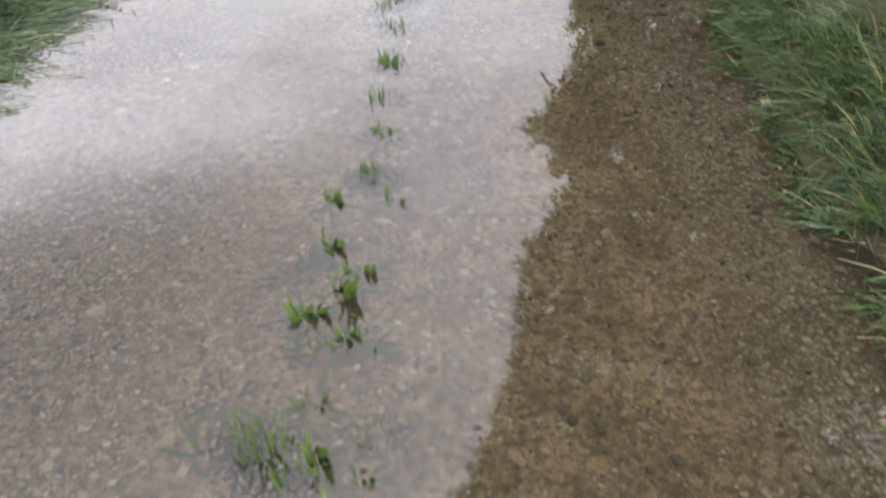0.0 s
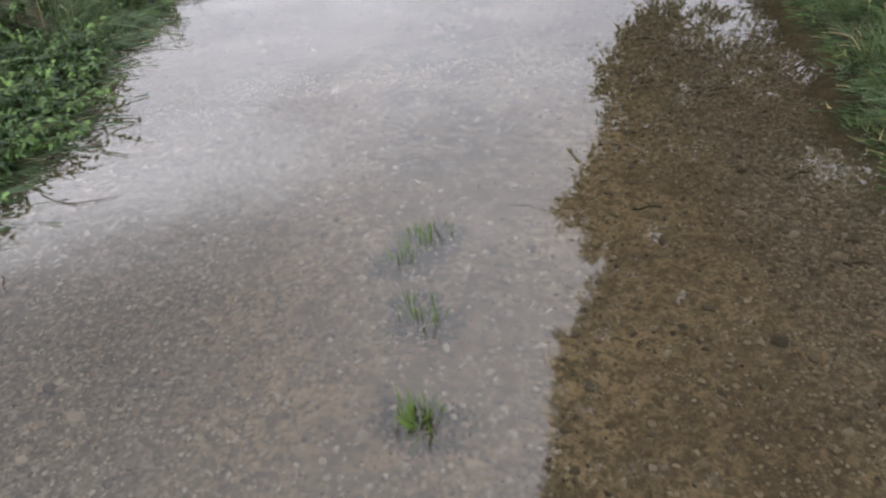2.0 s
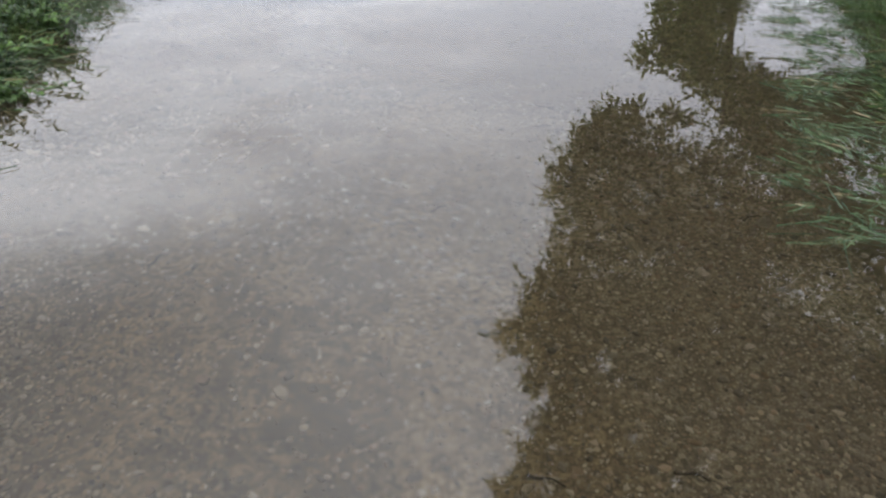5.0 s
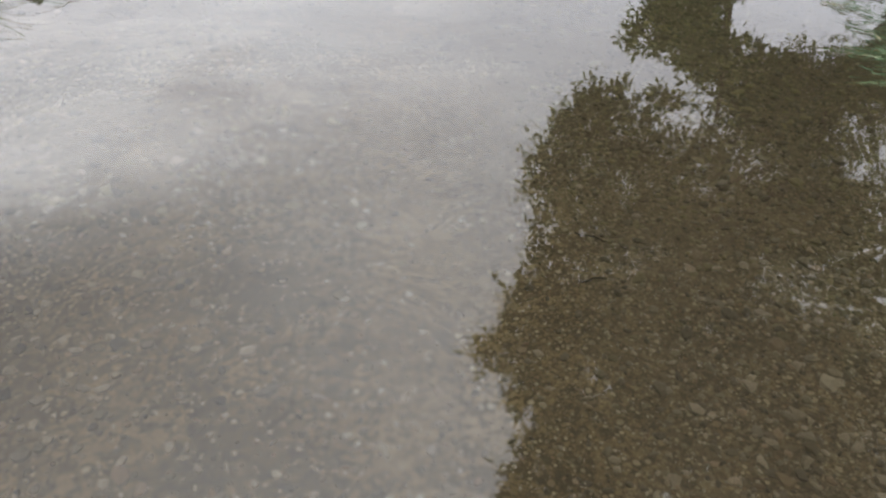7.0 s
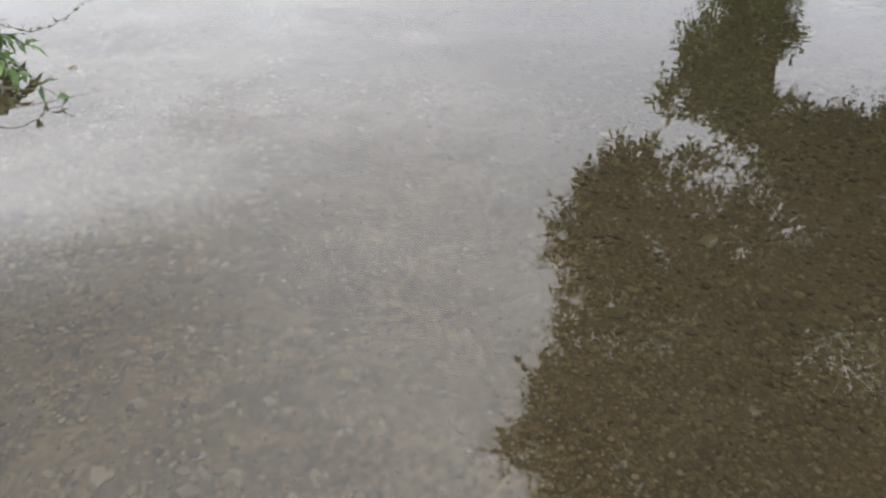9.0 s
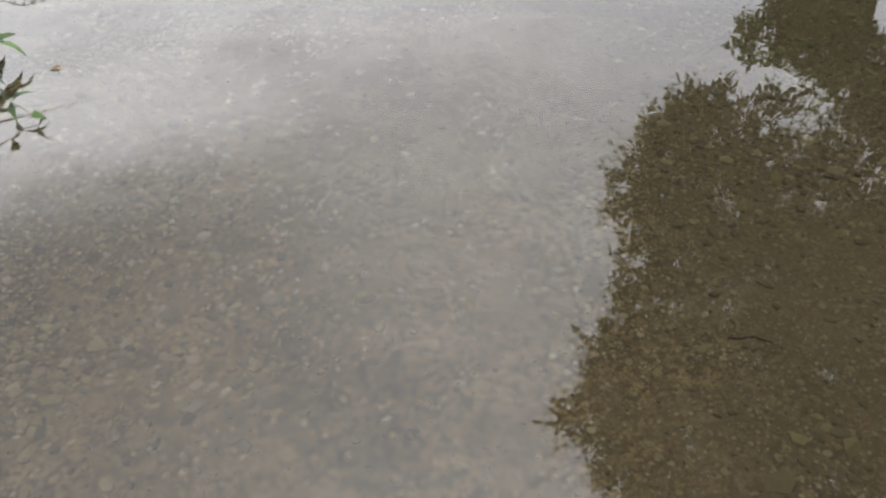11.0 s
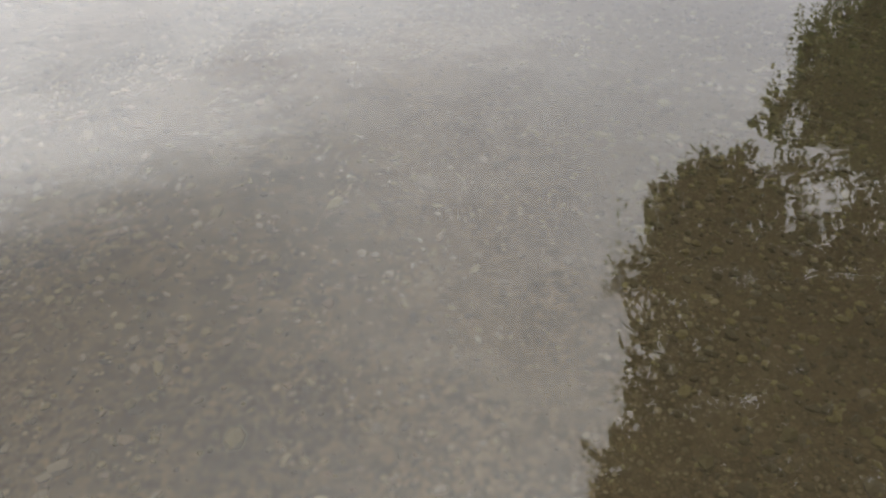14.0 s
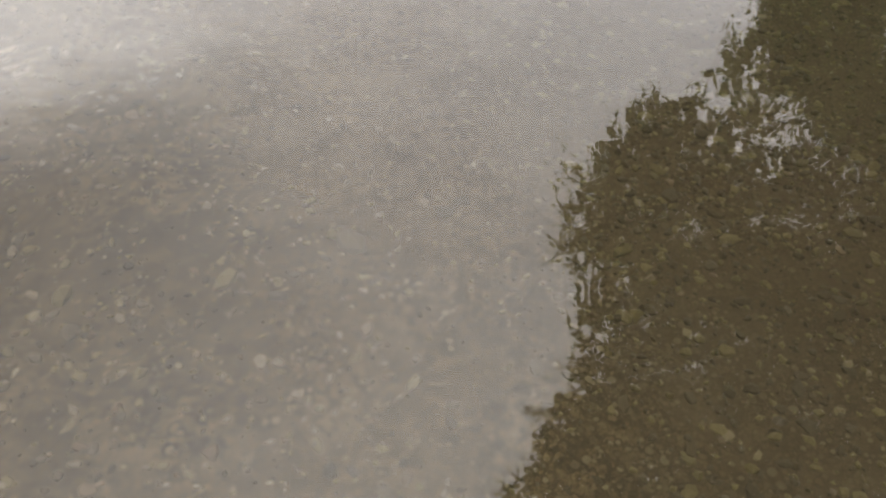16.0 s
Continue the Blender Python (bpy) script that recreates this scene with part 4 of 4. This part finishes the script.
def gravel_weight(x, y):
    """How closely the stones lie across the lane: washed bare in the wheel tracks, heaped beside them."""
    w = 0.72 + 0.3 * step((x - 0.7) / 0.3) + 0.3 * step((-0.9 - x) / 0.35)
    w = w - 0.25 * step((x - 0.05) / 0.25) * step((1.15 - x) / 0.3) * step((6.5 - y) / 3) - 0.2 * np.exp(-(((x + 0.75) / 0.18) ** 2))
    bare = 0.25 * step((y - 8) / 3) * step((np.sin(2.1 * x + 0.9 * y + 0.5) * np.sin(1.3 * y - 2.6 * x) + 0.1) / 0.4)
    return np.clip(w * (0.75 + 0.5 * np.sin(1.7 * x + 2.3 * y) * np.sin(2.9 * x - 1.1 * y)) - bare, 0.05, 1)


CHIP_V = np.array([[1, 0, 0], [-1, 0, 0], [0, 1, 0], [0, -1, 0], [0, 0, 1], [0, 0, -1]], float)
CHIP_F = np.array([[0, 2, 4], [2, 1, 4], [1, 3, 4], [3, 0, 4], [2, 0, 5], [1, 2, 5], [3, 1, 5], [0, 3, 5]])


def build_gravel(name, label, count, shape, faces, mid, spread, low, high, even, weight=gravel_weight):
    x, y = rng.uniform(-2.3, 3.9, count * 3), 0.3 + 15.5 * rng.random(count * 3) ** 1.15
    keep = (rng.random(len(x)) < np.maximum(weight(x, y), even)) & (x < right_edge(y) - np.interp(y, [0, 4, 6, 9], [0.0, 0.08, 0.25, 0.40])) & (x > left_edge(y) + 0.05)
    x, y = x[keep][:count], y[keep][:count]
    n = len(x)
    r = np.clip(np.exp(rng.normal(np.log(mid), spread, n)), low, high)
    s = np.stack([r * rng.uniform(0.9, 1.5, n), r * rng.uniform(0.7, 1.0, n), r * rng.uniform(0.45, 0.8, n)], -1)
    a = rng.uniform(0, 2 * np.pi, n)
    v = shape[None] * (1 + 0.22 * rng.normal(size=(n, len(shape), 1))) * s[:, None]
    c, d = np.cos(a)[:, None], np.sin(a)[:, None]
    v = np.stack([v[..., 0] * c - v[..., 1] * d, v[..., 0] * d + v[..., 1] * c, v[..., 2]], -1)
    v = v + np.stack([x, y, ground_height(x, y) + s[:, 2] * 0.35], -1)[:, None]
    f = (np.arange(n)[:, None, None] * len(shape) + faces[None]).reshape(-1, 3)
    return tagged(new(name, mesh_from(name, v.reshape(-1, 3), f, [STONE])), label, "gravel", kind="stuff")


def in_banks(x, y):
    """Coarse stones lie in banks on both sides of a smooth band of silt at the lower end."""
    side = np.maximum(step((-0.05 - x) / 0.5), step((x - 0.85) / 0.3))
    return side * (0.65 + 0.35 * np.sin(2.7 * x + 1.9 * y) * np.sin(3.3 * y - 1.2 * x)) * step((y - 6.5) / 2.0)


build_gravel("gravel", "wet brown and grey gravel on the lane bed", 22000, BALL_V, BALL_F, 0.0078, 0.42, 0.004, 0.019, 0.05)
build_gravel("grit", "small wet stone chips between the gravel", 70000, CHIP_V, CHIP_F, 0.0056, 0.38, 0.0025, 0.012, 0.2)


build_gravel("coarse_gravel", "coarse olive and ochre stones filmed with silt on the bed", 13000, BALL_V, BALL_F, 0.0125, 0.35, 0.008, 0.028, 0.03, in_banks)


def build_pebbles(count):
    kinds = []
    for q in range(6):
        g = np.random.default_rng(70 + q)
        v = BALL_V * (1 + 0.16 * g.normal(size=(len(BALL_V), 1))) * [1.25, 0.9, 0.62]
        kinds.append(mesh_from("stone", v, BALL_F, [STONE]))
    n = 0
    while n < count:
        x, y = float(rng.uniform(-2.0, 2.6)), 0.6 + 13.0 * float(rng.random()) ** 1.2
        if rng.random() > gravel_weight(x, y) or x > right_edge(y) - 0.1 - 0.04 * y or x < left_edge(y):
            continue
        size = float(np.clip(np.exp(rng.normal(np.log(0.016), 0.3)), 0.011, 0.034)) * float(np.interp(y, [7, 11], [1.0, 1.35]))
        ob = new("stone", kinds[n % 6])
        ob.parent = ground
        ob.matrix_basis = pose(x, y, float(ground_height(x, y)) + 0.2 * size, rng.normal(0, 12), rng.normal(0, 12), rng.uniform(0, 360)) @ Matrix.Scale(size, 4)
        n += 1


build_pebbles(300)
